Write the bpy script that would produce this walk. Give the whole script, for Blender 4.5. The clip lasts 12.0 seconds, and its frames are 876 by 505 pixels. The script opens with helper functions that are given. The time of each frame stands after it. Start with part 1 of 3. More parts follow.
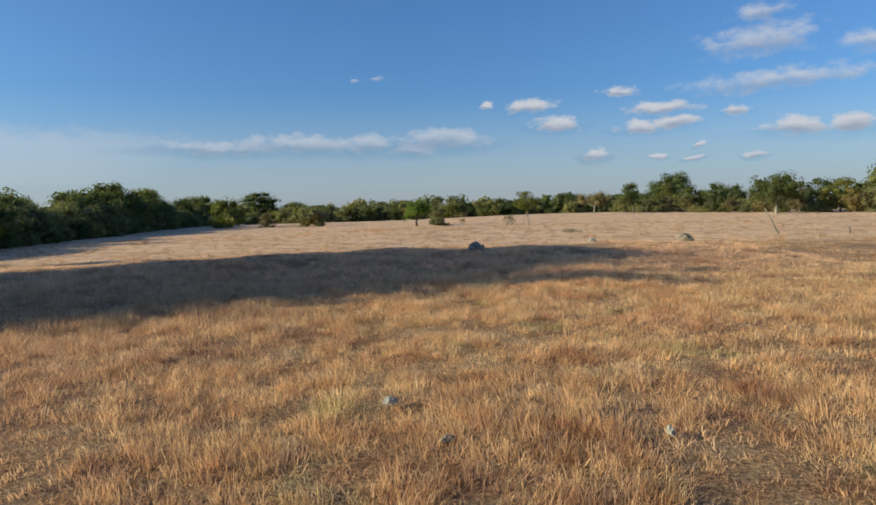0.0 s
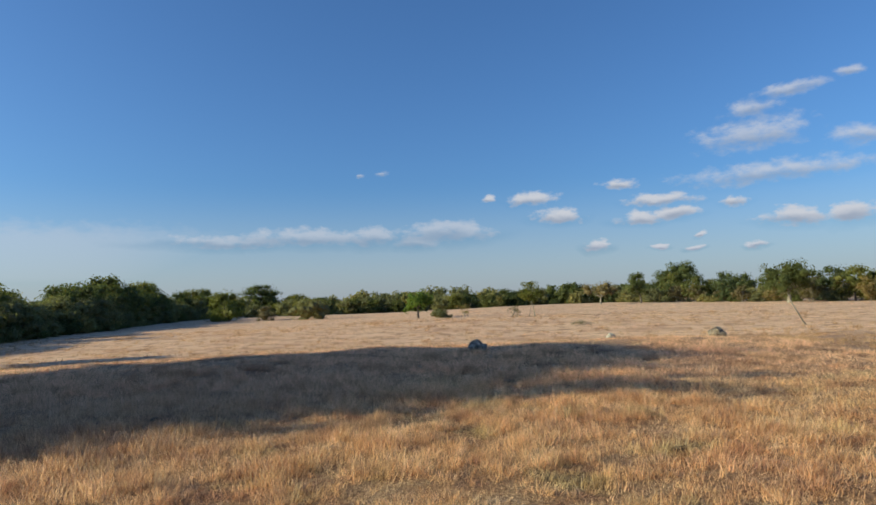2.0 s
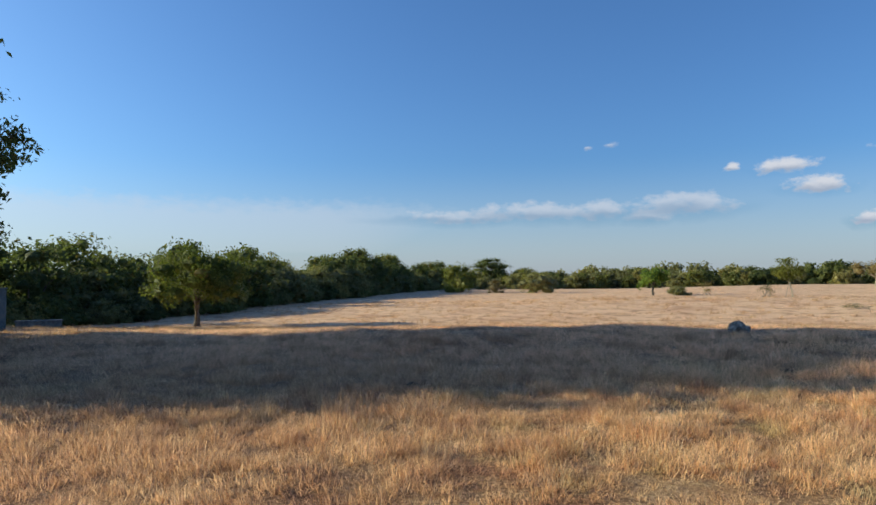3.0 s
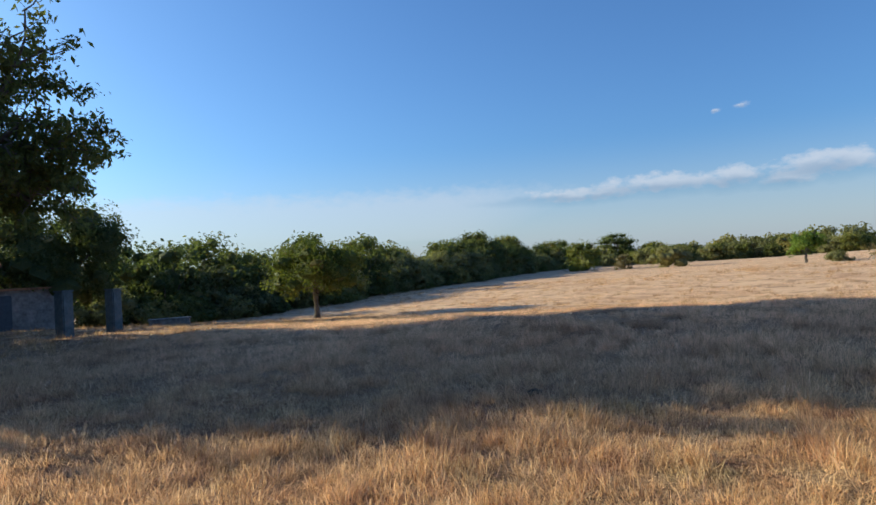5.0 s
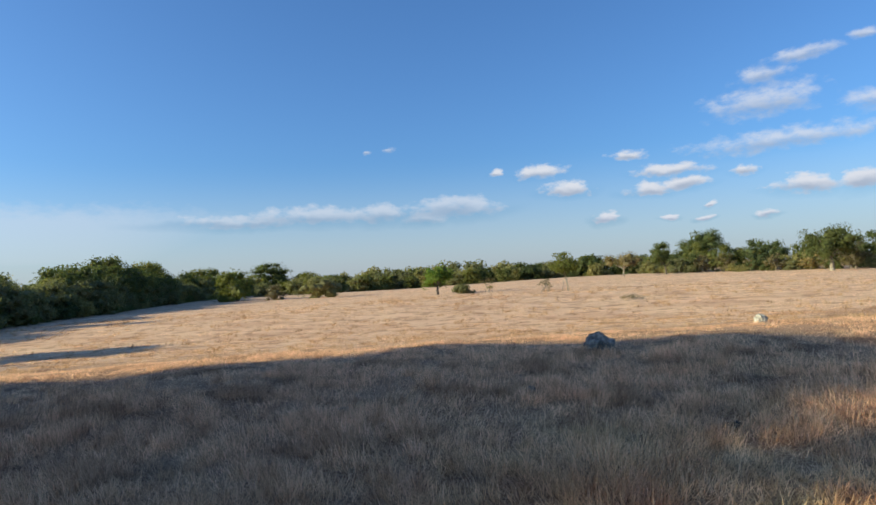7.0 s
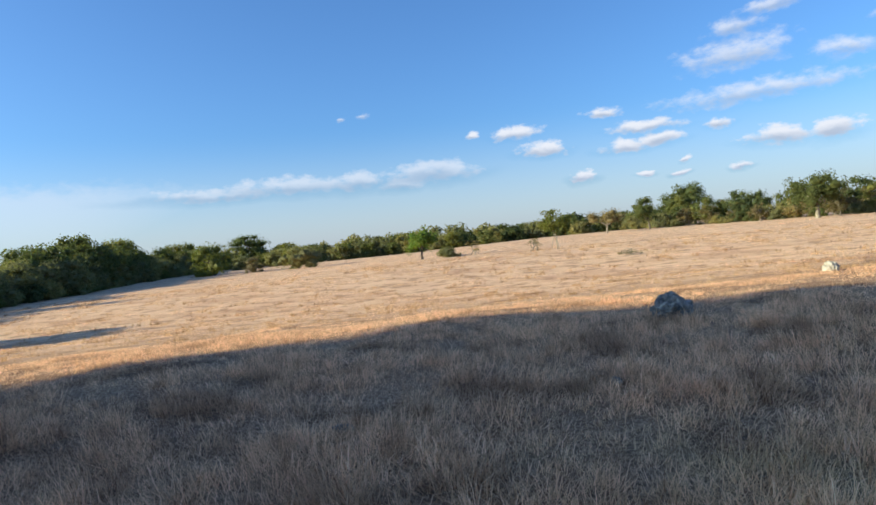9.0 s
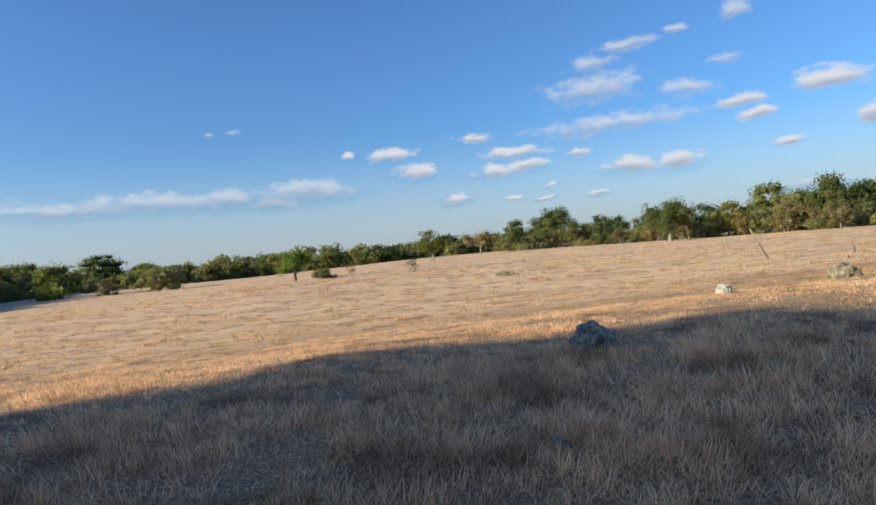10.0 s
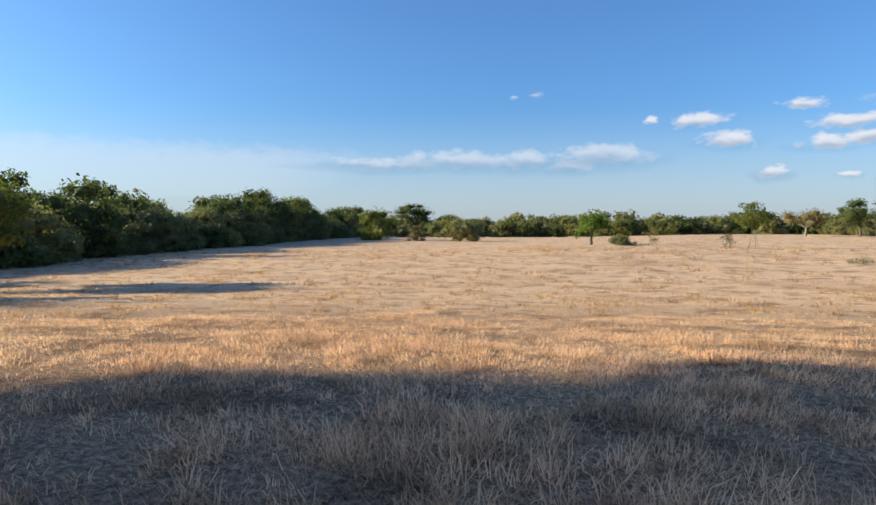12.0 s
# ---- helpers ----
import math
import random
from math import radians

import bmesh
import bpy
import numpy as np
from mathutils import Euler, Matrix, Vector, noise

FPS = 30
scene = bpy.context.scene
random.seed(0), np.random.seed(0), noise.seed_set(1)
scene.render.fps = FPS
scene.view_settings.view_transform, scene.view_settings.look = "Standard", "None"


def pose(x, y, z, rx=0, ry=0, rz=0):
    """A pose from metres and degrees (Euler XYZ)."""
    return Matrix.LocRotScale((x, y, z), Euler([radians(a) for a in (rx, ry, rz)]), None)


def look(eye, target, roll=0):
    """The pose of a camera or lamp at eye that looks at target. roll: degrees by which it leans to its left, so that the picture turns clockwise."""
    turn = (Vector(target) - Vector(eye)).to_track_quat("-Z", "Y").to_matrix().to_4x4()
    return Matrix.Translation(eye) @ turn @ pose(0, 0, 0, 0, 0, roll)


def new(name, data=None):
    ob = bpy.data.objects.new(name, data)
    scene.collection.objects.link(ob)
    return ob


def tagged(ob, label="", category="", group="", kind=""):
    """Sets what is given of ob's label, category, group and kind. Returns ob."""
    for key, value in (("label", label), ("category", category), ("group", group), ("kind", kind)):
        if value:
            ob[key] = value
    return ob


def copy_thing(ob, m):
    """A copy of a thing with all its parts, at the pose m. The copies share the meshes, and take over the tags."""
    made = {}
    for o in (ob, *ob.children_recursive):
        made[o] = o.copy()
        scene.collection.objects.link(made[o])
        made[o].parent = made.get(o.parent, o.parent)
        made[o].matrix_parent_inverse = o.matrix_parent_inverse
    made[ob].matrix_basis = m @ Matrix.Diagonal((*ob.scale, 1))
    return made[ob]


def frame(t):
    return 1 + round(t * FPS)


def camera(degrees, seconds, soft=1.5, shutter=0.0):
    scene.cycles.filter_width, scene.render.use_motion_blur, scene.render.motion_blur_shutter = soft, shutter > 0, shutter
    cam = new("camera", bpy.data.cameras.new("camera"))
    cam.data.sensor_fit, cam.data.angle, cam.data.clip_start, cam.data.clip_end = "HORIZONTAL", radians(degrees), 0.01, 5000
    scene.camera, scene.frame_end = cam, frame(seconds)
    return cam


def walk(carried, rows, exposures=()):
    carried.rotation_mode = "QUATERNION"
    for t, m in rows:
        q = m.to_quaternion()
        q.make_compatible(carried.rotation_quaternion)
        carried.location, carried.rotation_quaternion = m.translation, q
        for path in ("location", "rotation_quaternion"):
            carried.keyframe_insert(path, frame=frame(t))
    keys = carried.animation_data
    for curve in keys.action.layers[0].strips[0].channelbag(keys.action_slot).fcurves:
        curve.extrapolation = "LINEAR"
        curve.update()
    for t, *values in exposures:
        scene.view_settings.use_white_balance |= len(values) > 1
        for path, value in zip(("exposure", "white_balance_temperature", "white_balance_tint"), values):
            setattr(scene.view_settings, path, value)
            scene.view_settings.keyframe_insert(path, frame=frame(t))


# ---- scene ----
cam = camera(68.04, 12.0, soft=1.6)
PATH = [
    (0, look((0.000, -0.000, 1.552), (-2.313, 9.709, 0.939), -1.38)),
    (0.5, look((-0.114, 0.616, 1.580), (-2.588, 10.302, 1.340), -3.20)),
    (1, look((-0.090, 1.420, 1.591), (-0.736, 11.381, 2.191), -1.99)),
    (1.5, look((-0.165, 2.104, 1.574), (-0.708, 12.068, 2.222), -2.27)),
    (2, look((-0.370, 2.665, 1.580), (-2.707, 12.356, 2.372), -1.78)),
    (2.5, look((-0.623, 2.962, 1.546), (-4.895, 11.977, 2.231), -2.34)),
    (3, look((-0.877, 2.967, 1.564), (-6.383, 11.301, 2.025), -0.37)),
    (3.2, look((-0.949, 2.986, 1.568), (-7.107, 10.855, 1.969), -1.62)),
    (4.8, look((-1.959, 4.689, 1.518), (-8.987, 11.799, 1.728), -2.48)),
    (5, look((-2.157, 4.888, 1.482), (-9.117, 12.063, 1.742), -3.41)),
    (5.5, look((-2.515, 5.617, 1.570), (-9.223, 13.002, 2.250), -4.12)),
    (6, look((-2.809, 6.486, 1.508), (-8.378, 14.770, 2.110), -0.36)),
    (6.5, look((-2.910, 7.331, 1.589), (-6.626, 16.600, 2.112), -1.29)),
    (6.7, look((-2.939, 7.663, 1.597), (-6.086, 17.141, 2.113), -2.25)),
    (8.3, look((-3.668, 9.517, 1.550), (-4.992, 19.429, 1.532), -1.43)),
    (8.5, look((-3.784, 9.748, 1.505), (-5.954, 19.509, 1.497), -1.34)),
    (9, look((-4.048, 10.382, 1.491), (-6.274, 20.131, 1.356), -5.36)),
    (9.5, look((-4.261, 11.024, 1.499), (-5.707, 20.918, 1.387), -3.19)),
    (10, look((-4.416, 11.640, 1.504), (-4.718, 21.636, 1.514), -5.13)),
    (10.5, look((-4.635, 12.136, 1.506), (-5.309, 22.113, 1.420), -2.59)),
    (11, look((-4.905, 12.728, 1.474), (-7.463, 22.395, 1.439), -1.29)),
    (11.5, look((-5.351, 13.257, 1.493), (-9.140, 22.511, 1.440), -0.35)),
    (12, look((-5.748, 13.658, 1.407), (-10.268, 22.571, 1.061), 0.12)),
]
walk(cam, PATH, [(0.0, 0.30), (1.2, 0.37), (2.4, 0.32), (3.2, 0.53), (5.0, 0.59), (6.5, 0.62), (8.5, 0.70), (9.0, 0.86), (9.5, 0.76), (10.0, 0.60), (10.5, 0.70), (12.0, 0.76)])

# ---- sky, sun, exposure ----
SUN_AZ, SUN_EL = -113.5, 19.0          # degrees from +y to the right, and above the horizon


def wire(tree, kind, ins=(), **props):
    """A node, its properties set, its inputs joined to sockets or set to values."""
    n = tree.nodes.new(kind)
    for k, v in props.items():
        setattr(n, k, v)
    for i, v in enumerate(ins):
        if v is None:
            continue
        if isinstance(v, bpy.types.NodeSocket):
            tree.links.new(v, n.inputs[i])
        else:
            n.inputs[i].default_value = v
    return n


def maths(tree, op, a, b=None, clamp=False):
    return wire(tree, "ShaderNodeMath", (a, b), operation=op, use_clamp=clamp).outputs[0]


def ramp01(tree, v, lo, hi):
    """0 at lo and 1 at hi, smooth between."""
    n = wire(tree, "ShaderNodeMapRange", (v, lo, hi, 0.0, 1.0), interpolation_type="SMOOTHSTEP")
    return n.outputs[0]


# clouds: bearing, height above the horizon, half width, half height, in degrees
CUMULUS = [(-5.2, 9.0, 2.2, 0.6), (-2.9, 7.4, 2.2, 0.7), (-8.9, 9.1, 0.7, 0.3), (2.4, 9.7, 1.7, 0.5), (5.5, 8.2, 2.9, 0.6),
           (4.0, 6.8, 2.3, 0.6), (6.9, 7.0, 1.7, 0.6), (15.2, 6.0, 2.4, 0.8), (19.2, 5.9, 2.0, 0.8), (11.1, 7.7, 1.2, 0.5),
           (0.2, 4.6, 1.2, 0.6), (8.3, 4.1, 0.9, 0.3), (5.3, 4.3, 0.8, 0.3), (8.4, 5.1, 0.4, 0.25), (12.6, 3.9, 1.0, 0.3),
           (24.3, 9.9, 1.6, 0.6), (25.2, 8.6, 1.6, 0.5), (27.5, 6.3, 1.2, 0.3), (30.4, 10.5, 2.6, 0.9), (33.0, 7.4, 1.2, 0.8)]
BANK = [(-31.0, 5.8, 7.0, 0.7), (-25.0, 6.1, 5.0, 0.9), (-19.4, 6.2, 4.0, 0.95), (-12.6, 6.4, 4.4, 1.0), (-15.6, 5.6, 2.0, 0.7),
        (28.6, 2.9, 3.0, 0.7), (34.0, 2.6, 4.0, 0.8)]
WISPS = [(24.5, 16.7, 1.3, 0.8), (19.8, 16.2, 1.2, 0.4), (13.0, 14.6, 1.8, 0.8), (15.6, 15.6, 2.4, 0.6), (13.1, 12.7, 4.2, 1.3),
         (20.4, 11.5, 2.6, 0.8), (14.3, 9.6, 7.0, 0.9), (23.4, 13.3, 1.4, 0.4), (-18.2, 11.5, 0.5, 0.28), (-20.4, 11.4, 0.5, 0.2)]

world = bpy.data.worlds.new("sky")
scene.world = world
world.use_nodes = True
wt = world.node_tree
wt.nodes.clear()
sky = wire(wt, "ShaderNodeTexSky", sky_type="NISHITA", sun_disc=False, sun_elevation=radians(SUN_EL), sun_rotation=radians(SUN_AZ),
           altitude=0.0, air_density=1.0, dust_density=1.6, ozone_density=1.6)
co = wire(wt, "ShaderNodeTexCoord").outputs["Generated"]
sep = wire(wt, "ShaderNodeSeparateXYZ", (co,))
bearing = maths(wt, "MULTIPLY", maths(wt, "ARCTAN2", sep.outputs[0], sep.outputs[1]), 57.2958)
height = maths(wt, "MULTIPLY", maths(wt, "ARCSINE", sep.outputs[2]), 57.2958)
flat = wire(wt, "ShaderNodeCombineXYZ", (bearing, height, 0.0)).outputs[0]
stretch = wire(wt, "ShaderNodeVectorMath", (flat, (0.55, 1.0, 1.0)), operation="MULTIPLY").outputs[0]
puff = wire(wt, "ShaderNodeTexNoise", (stretch, None, 1.1, 6.0, 0.62)).outputs[0]
fine = wire(wt, "ShaderNodeTexNoise", (stretch, None, 0.45, 4.0, 0.6)).outputs["Color"]
warp = wire(wt, "ShaderNodeVectorMath", (fine, (0.5, 0.5, 0.5)), operation="SUBTRACT").outputs[0]
warp = wire(wt, "ShaderNodeVectorMath", (warp, (3.0, 1.3, 0.0)), operation="MULTIPLY").outputs[0]
place = wire(wt, "ShaderNodeVectorMath", (flat, warp), operation="ADD").outputs[0]


def cloud_cover(clouds):
    """How deep in a cloud the way lies, and how far down in it."""
    cover, under = None, None
    for a, e, w, h in clouds:
        d = wire(wt, "ShaderNodeVectorMath", (place, (a, e, 0.0)), operation="SUBTRACT").outputs[0]
        d = wire(wt, "ShaderNodeVectorMath", (d, (0.76 / w, 0.76 / h, 0.0)), operation="MULTIPLY").outputs[0]
        r = wire(wt, "ShaderNodeVectorMath", (d,), operation="LENGTH").outputs["Value"]
        m = maths(wt, "SUBTRACT", 1.25, r, True)
        y = wire(wt, "ShaderNodeSeparateXYZ", (d,)).outputs[1]
        u = maths(wt, "MULTIPLY", m, ramp01(wt, y, 0.25, -0.5))
        cover = m if cover is None else maths(wt, "MAXIMUM", cover, m)
        under = u if under is None else maths(wt, "MAXIMUM", under, u)
    return cover, under


puffs = maths(wt, "MULTIPLY", maths(wt, "SUBTRACT", puff, 0.5), 1.7)
c1, u1 = cloud_cover(CUMULUS)
c2, u2 = cloud_cover(BANK)
c3, u3 = cloud_cover(WISPS)


def ragged(cover, lo, hi):
    """Cover with a torn edge; clear sky stays clear."""
    return ramp01(wt, maths(wt, "ADD", cover, maths(wt, "MULTIPLY", puffs, ramp01(wt, cover, 0.0, 0.3))), lo, hi)


m1 = ragged(c1, 0.28, 0.95)
m2 = maths(wt, "MULTIPLY", ragged(c2, 0.22, 1.05), 0.68)
m3 = maths(wt, "MULTIPLY", ragged(c3, 0.3, 1.2), 0.75)
under = maths(wt, "MAXIMUM", maths(wt, "MAXIMUM", u1, u2), u3, True)
veil = maths(wt, "MULTIPLY", ramp01(wt, maths(wt, "ADD", height, maths(wt, "MULTIPLY", puffs, 1.3)), 8.2, 5.8), ramp01(wt, bearing, -20.0, -44.0))
veil = maths(wt, "MULTIPLY", veil, 0.5)
mask = maths(wt, "MAXIMUM", maths(wt, "MAXIMUM", m1, m2), maths(wt, "MAXIMUM", m3, veil), True)
haze = maths(wt, "MULTIPLY", ramp01(wt, height, 11.0, 0.0), 0.5)
mask = maths(wt, "MAXIMUM", maths(wt, "MULTIPLY", mask, ramp01(wt, height, 1.0, 3.0)), haze)
tone = wire(wt, "ShaderNodeMix", data_type="RGBA")
wt.links.new(under, tone.inputs["Factor"])
tone.inputs["A"].default_value = (0.74, 0.78, 0.86, 1)
tone.inputs["B"].default_value = (0.33, 0.42, 0.57, 1)
deep = wire(wt, "ShaderNodeMix", data_type="RGBA", blend_type="MULTIPLY")
deep.inputs["Factor"].default_value = 1.0
deep.inputs["B"].default_value = (0.53, 0.905, 1.37, 1)
wt.links.new(sky.outputs[0], deep.inputs["A"])
air = wire(wt, "ShaderNodeBackground", (deep.outputs["Result"], 0.090))
cloud = wire(wt, "ShaderNodeBackground", (tone.outputs["Result"], 0.62))
both = wire(wt, "ShaderNodeMixShader", (mask, air.outputs[0], cloud.outputs[0]))
wire(wt, "ShaderNodeOutputWorld", (both.outputs[0],))

sun = new("sun", bpy.data.lights.new("sun", "SUN"))
sun.data.energy, sun.data.angle, sun.data.color = 5.0, radians(0.55), (1.0, 0.96, 0.62)
to_sun = Vector((math.sin(radians(SUN_AZ)) * math.cos(radians(SUN_EL)), math.cos(radians(SUN_AZ)) * math.cos(radians(SUN_EL)), math.sin(radians(SUN_EL))))
sun.matrix_world = look(to_sun * 60, (0, 0, 0))


# ---- materials ----
def material(name):
    m = bpy.data.materials.new(name)
    m.use_nodes = True
    t = m.node_tree
    t.nodes.clear()
    return m, t


def ramp(t, fac, stops):
    n = t.nodes.new("ShaderNodeValToRGB")
    t.links.new(fac, n.inputs[0])
    while len(n.color_ramp.elements) < len(stops):
        n.color_ramp.elements.new(0.5)
    for e, (p, c) in zip(n.color_ramp.elements, stops):
        e.position, e.color = p, (*c, 1)
    return n.outputs[0]


def mix(t, fac, a, b, how="MIX"):
    n = wire(t, "ShaderNodeMix", data_type="RGBA", blend_type=how)
    for key, v in (("Factor", fac), ("A", a), ("B", b)):
        if isinstance(v, bpy.types.NodeSocket):
            t.links.new(v, n.inputs[key])
        elif key == "Factor":
            n.inputs[key].default_value = v
        else:
            n.inputs[key].default_value = (*v, 1)
    return n.outputs["Result"]


def noise_of(t, co, scale, detail=4.0, rough_=0.55):
    return wire(t, "ShaderNodeTexNoise", (co, None, scale, detail, rough_)).outputs[0]


def field_tint(t):
    """The colour of the dry sward, patch by patch: pale straw, gold, russet and a little green, with some shade and
    skylight painted in.
    """
    co = wire(t, "ShaderNodeTexCoord").outputs["Object"]
    flat_ = wire(t, "ShaderNodeVectorMath", (co, (1.0, 1.0, 0.0)), operation="MULTIPLY").outputs[0]
    big = noise_of(t, flat_, 0.16, 3.0, 0.6)
    small = noise_of(t, flat_, 1.3, 4.0, 0.65)
    c = ramp(t, small, [(0.28, (0.46, 0.216, 0.126)), (0.46, (0.72, 0.452, 0.253)), (0.58, (0.80, 0.553, 0.327)), (0.74, (0.92, 0.671, 0.446))])
    red = ramp01(t, big, 0.50, 0.66)
    c = mix(t, maths(t, "MULTIPLY", red, 0.40), c, (0.58, 0.275, 0.189))
    dull = ramp01(t, noise_of(t, flat_, 2.3, 4.0, 0.6), 0.50, 0.68)
    c = mix(t, maths(t, "MULTIPLY", dull, 0.55), c, (0.34, 0.212, 0.165))
    green = ramp01(t, noise_of(t, flat_, 0.8, 3.0, 0.55), 0.55, 0.68)
    c = mix(t, maths(t, "MULTIPLY", green, 0.45), c, (0.42, 0.408, 0.202))
    blush = ramp01(t, noise_of(t, flat_, 1.9, 2.0, 0.5), 0.60, 0.70)
    c = mix(t, maths(t, "MULTIPLY", blush, 0.30), c, (0.62, 0.304, 0.196))
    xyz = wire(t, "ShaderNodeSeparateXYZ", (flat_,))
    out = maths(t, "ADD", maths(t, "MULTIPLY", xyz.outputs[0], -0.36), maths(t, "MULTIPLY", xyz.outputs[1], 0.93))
    # brown grass to the left, darkened further to deepen the tree shade there
    tan_shade = ramp01(t, maths(t, "SUBTRACT", maths(t, "MULTIPLY", big, 3.0), xyz.outputs[0]), 3.0, 8.0)
    c = mix(t, maths(t, "MULTIPLY", tan_shade, 0.60), c, (0.47, 0.285, 0.198))
    # bleached straw of bank and far field, lifted to paint skylight into the bank's shade
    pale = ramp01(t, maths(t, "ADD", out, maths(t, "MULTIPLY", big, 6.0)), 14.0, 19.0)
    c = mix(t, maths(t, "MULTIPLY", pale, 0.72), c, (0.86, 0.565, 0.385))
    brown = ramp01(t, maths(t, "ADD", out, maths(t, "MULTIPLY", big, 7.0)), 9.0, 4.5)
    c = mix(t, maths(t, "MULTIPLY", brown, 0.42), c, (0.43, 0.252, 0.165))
    # grazed tufts and russet streaks of the open field
    drawn = wire(t, "ShaderNodeVectorMath", (flat_, (0.8, 1.0, 1.0)), operation="MULTIPLY").outputs[0]
    tuft = ramp01(t, noise_of(t, drawn, 1.15, 3.0, 0.6), 0.54, 0.61)
    c = mix(t, maths(t, "MULTIPLY", maths(t, "MULTIPLY", tuft, pale), 0.62), c, (0.33, 0.188, 0.119))
    rust = ramp01(t, noise_of(t, drawn, 0.17, 4.0, 0.62), 0.50, 0.64)
    c = mix(t, maths(t, "MULTIPLY", maths(t, "MULTIPLY", rust, pale), 0.42), c, (0.52, 0.285, 0.176))
    return c, flat_, out


def grass_material(name="dry_grass_blades", aged=(1.0, 1.0, 1.0)):
    """Dry blades; aged ones are duller."""
    m, t = material(name)
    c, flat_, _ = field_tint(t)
    rnd = wire(t, "ShaderNodeNewGeometry").outputs["Random Per Island"]
    v = ramp(t, rnd, [(0.0, (0.48, 0.41, 0.37)), (0.25, (0.96, 0.93, 0.89)), (0.7, (1.12, 1.12, 1.10)), (1.0, (1.40, 1.42, 1.46))])
    c = mix(t, 1.0, c, v, "MULTIPLY")
    c = mix(t, 1.0, c, aged, "MULTIPLY")
    # tuft by tuft: bleached, straw, brown and grey-green ones
    own = noise_of(t, flat_, 4.6, 2.0, 0.5)
    c = mix(t, 1.0, c, ramp(t, own, [(0.30, (0.66, 0.57, 0.51)), (0.43, (0.98, 0.95, 0.90)), (0.58, (1.14, 1.13, 1.08)), (0.72, (1.26, 1.28, 1.28))]), "MULTIPLY")
    b = wire(t, "ShaderNodeBsdfPrincipled")
    t.links.new(c, b.inputs["Base Color"])
    b.inputs["Roughness"].default_value = 0.7
    b.inputs["Specular IOR Level"].default_value = 0.25
    tr = wire(t, "ShaderNodeBsdfTranslucent", (c,))
    s = wire(t, "ShaderNodeMixShader", (0.52, b.outputs[0], tr.outputs[0]))
    wire(t, "ShaderNodeOutputMaterial", (s.outputs[0],))
    return m


def ground_material():
    m, t = material("dry_turf")
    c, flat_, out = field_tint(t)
    grain = noise_of(t, flat_, 26.0, 6.0, 0.75)
    clump = noise_of(t, flat_, 3.2, 5.0, 0.6)
    streak = noise_of(t, wire(t, "ShaderNodeVectorMath", (flat_, (0.55, 1.0, 1.0)), operation="MULTIPLY").outputs[0], 0.5, 5.0, 0.65)
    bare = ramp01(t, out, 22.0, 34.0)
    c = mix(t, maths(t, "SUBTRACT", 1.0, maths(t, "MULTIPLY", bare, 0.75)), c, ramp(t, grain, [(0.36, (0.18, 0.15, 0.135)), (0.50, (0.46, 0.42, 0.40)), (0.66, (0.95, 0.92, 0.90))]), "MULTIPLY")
    c = mix(t, 1.0, c, ramp(t, streak, [(0.34, (0.76, 0.71, 0.67)), (0.46, (0.94, 0.92, 0.90)), (0.62, (1.02, 1.02, 1.00))]), "MULTIPLY")
    b = wire(t, "ShaderNodeBsdfPrincipled")
    t.links.new(c, b.inputs["Base Color"])
    b.inputs["Roughness"].default_value = 0.95
    b.inputs["Specular IOR Level"].default_value = 0.1
    bump = wire(t, "ShaderNodeBump", (0.7, 0.08))
    t.links.new(maths(t, "ADD", clump, maths(t, "MULTIPLY", grain, 0.5)), bump.inputs["Height"])
    t.links.new(bump.outputs[0], b.inputs["Normal"])
    wire(t, "ShaderNodeOutputMaterial", (b.outputs[0],))
    return m


def leaf_material(name, dark, light, dry=(0.20, 0.16, 0.045), dryness=0.03, through_=0.46):
    """Leaves: two greens, some dry ones, each tree a little different."""
    m, t = material(name)
    rnd = wire(t, "ShaderNodeNewGeometry").outputs["Random Per Island"]
    tree_rnd = wire(t, "ShaderNodeObjectInfo").outputs["Random"]
    co = wire(t, "ShaderNodeTexCoord").outputs["Object"]
    c = mix(t, rnd, dark, light)
    c = mix(t, maths(t, "MULTIPLY", ramp01(t, noise_of(t, co, 0.9, 3.0), 0.4, 0.7), 0.6), c, light)
    c = mix(t, maths(t, "GREATER_THAN", rnd, 1.0 - dryness), c, dry)
    c = mix(t, 1.0, c, ramp(t, tree_rnd, [(0.0, (0.58, 0.62, 0.68)), (0.5, (0.84, 0.84, 0.84)), (1.0, (1.08, 1.00, 0.86))]), "MULTIPLY")
    b = wire(t, "ShaderNodeBsdfPrincipled")
    t.links.new(c, b.inputs["Base Color"])
    b.inputs["Roughness"].default_value = 0.62
    b.inputs["Specular IOR Level"].default_value = 0.22
    tr = wire(t, "ShaderNodeBsdfTranslucent", (mix(t, 1.0, c, (1.12, 1.18, 0.7), "MULTIPLY"),))
    s = wire(t, "ShaderNodeMixShader", (through_, b.outputs[0], tr.outputs[0]))
    wire(t, "ShaderNodeOutputMaterial", (s.outputs[0],))
    return m


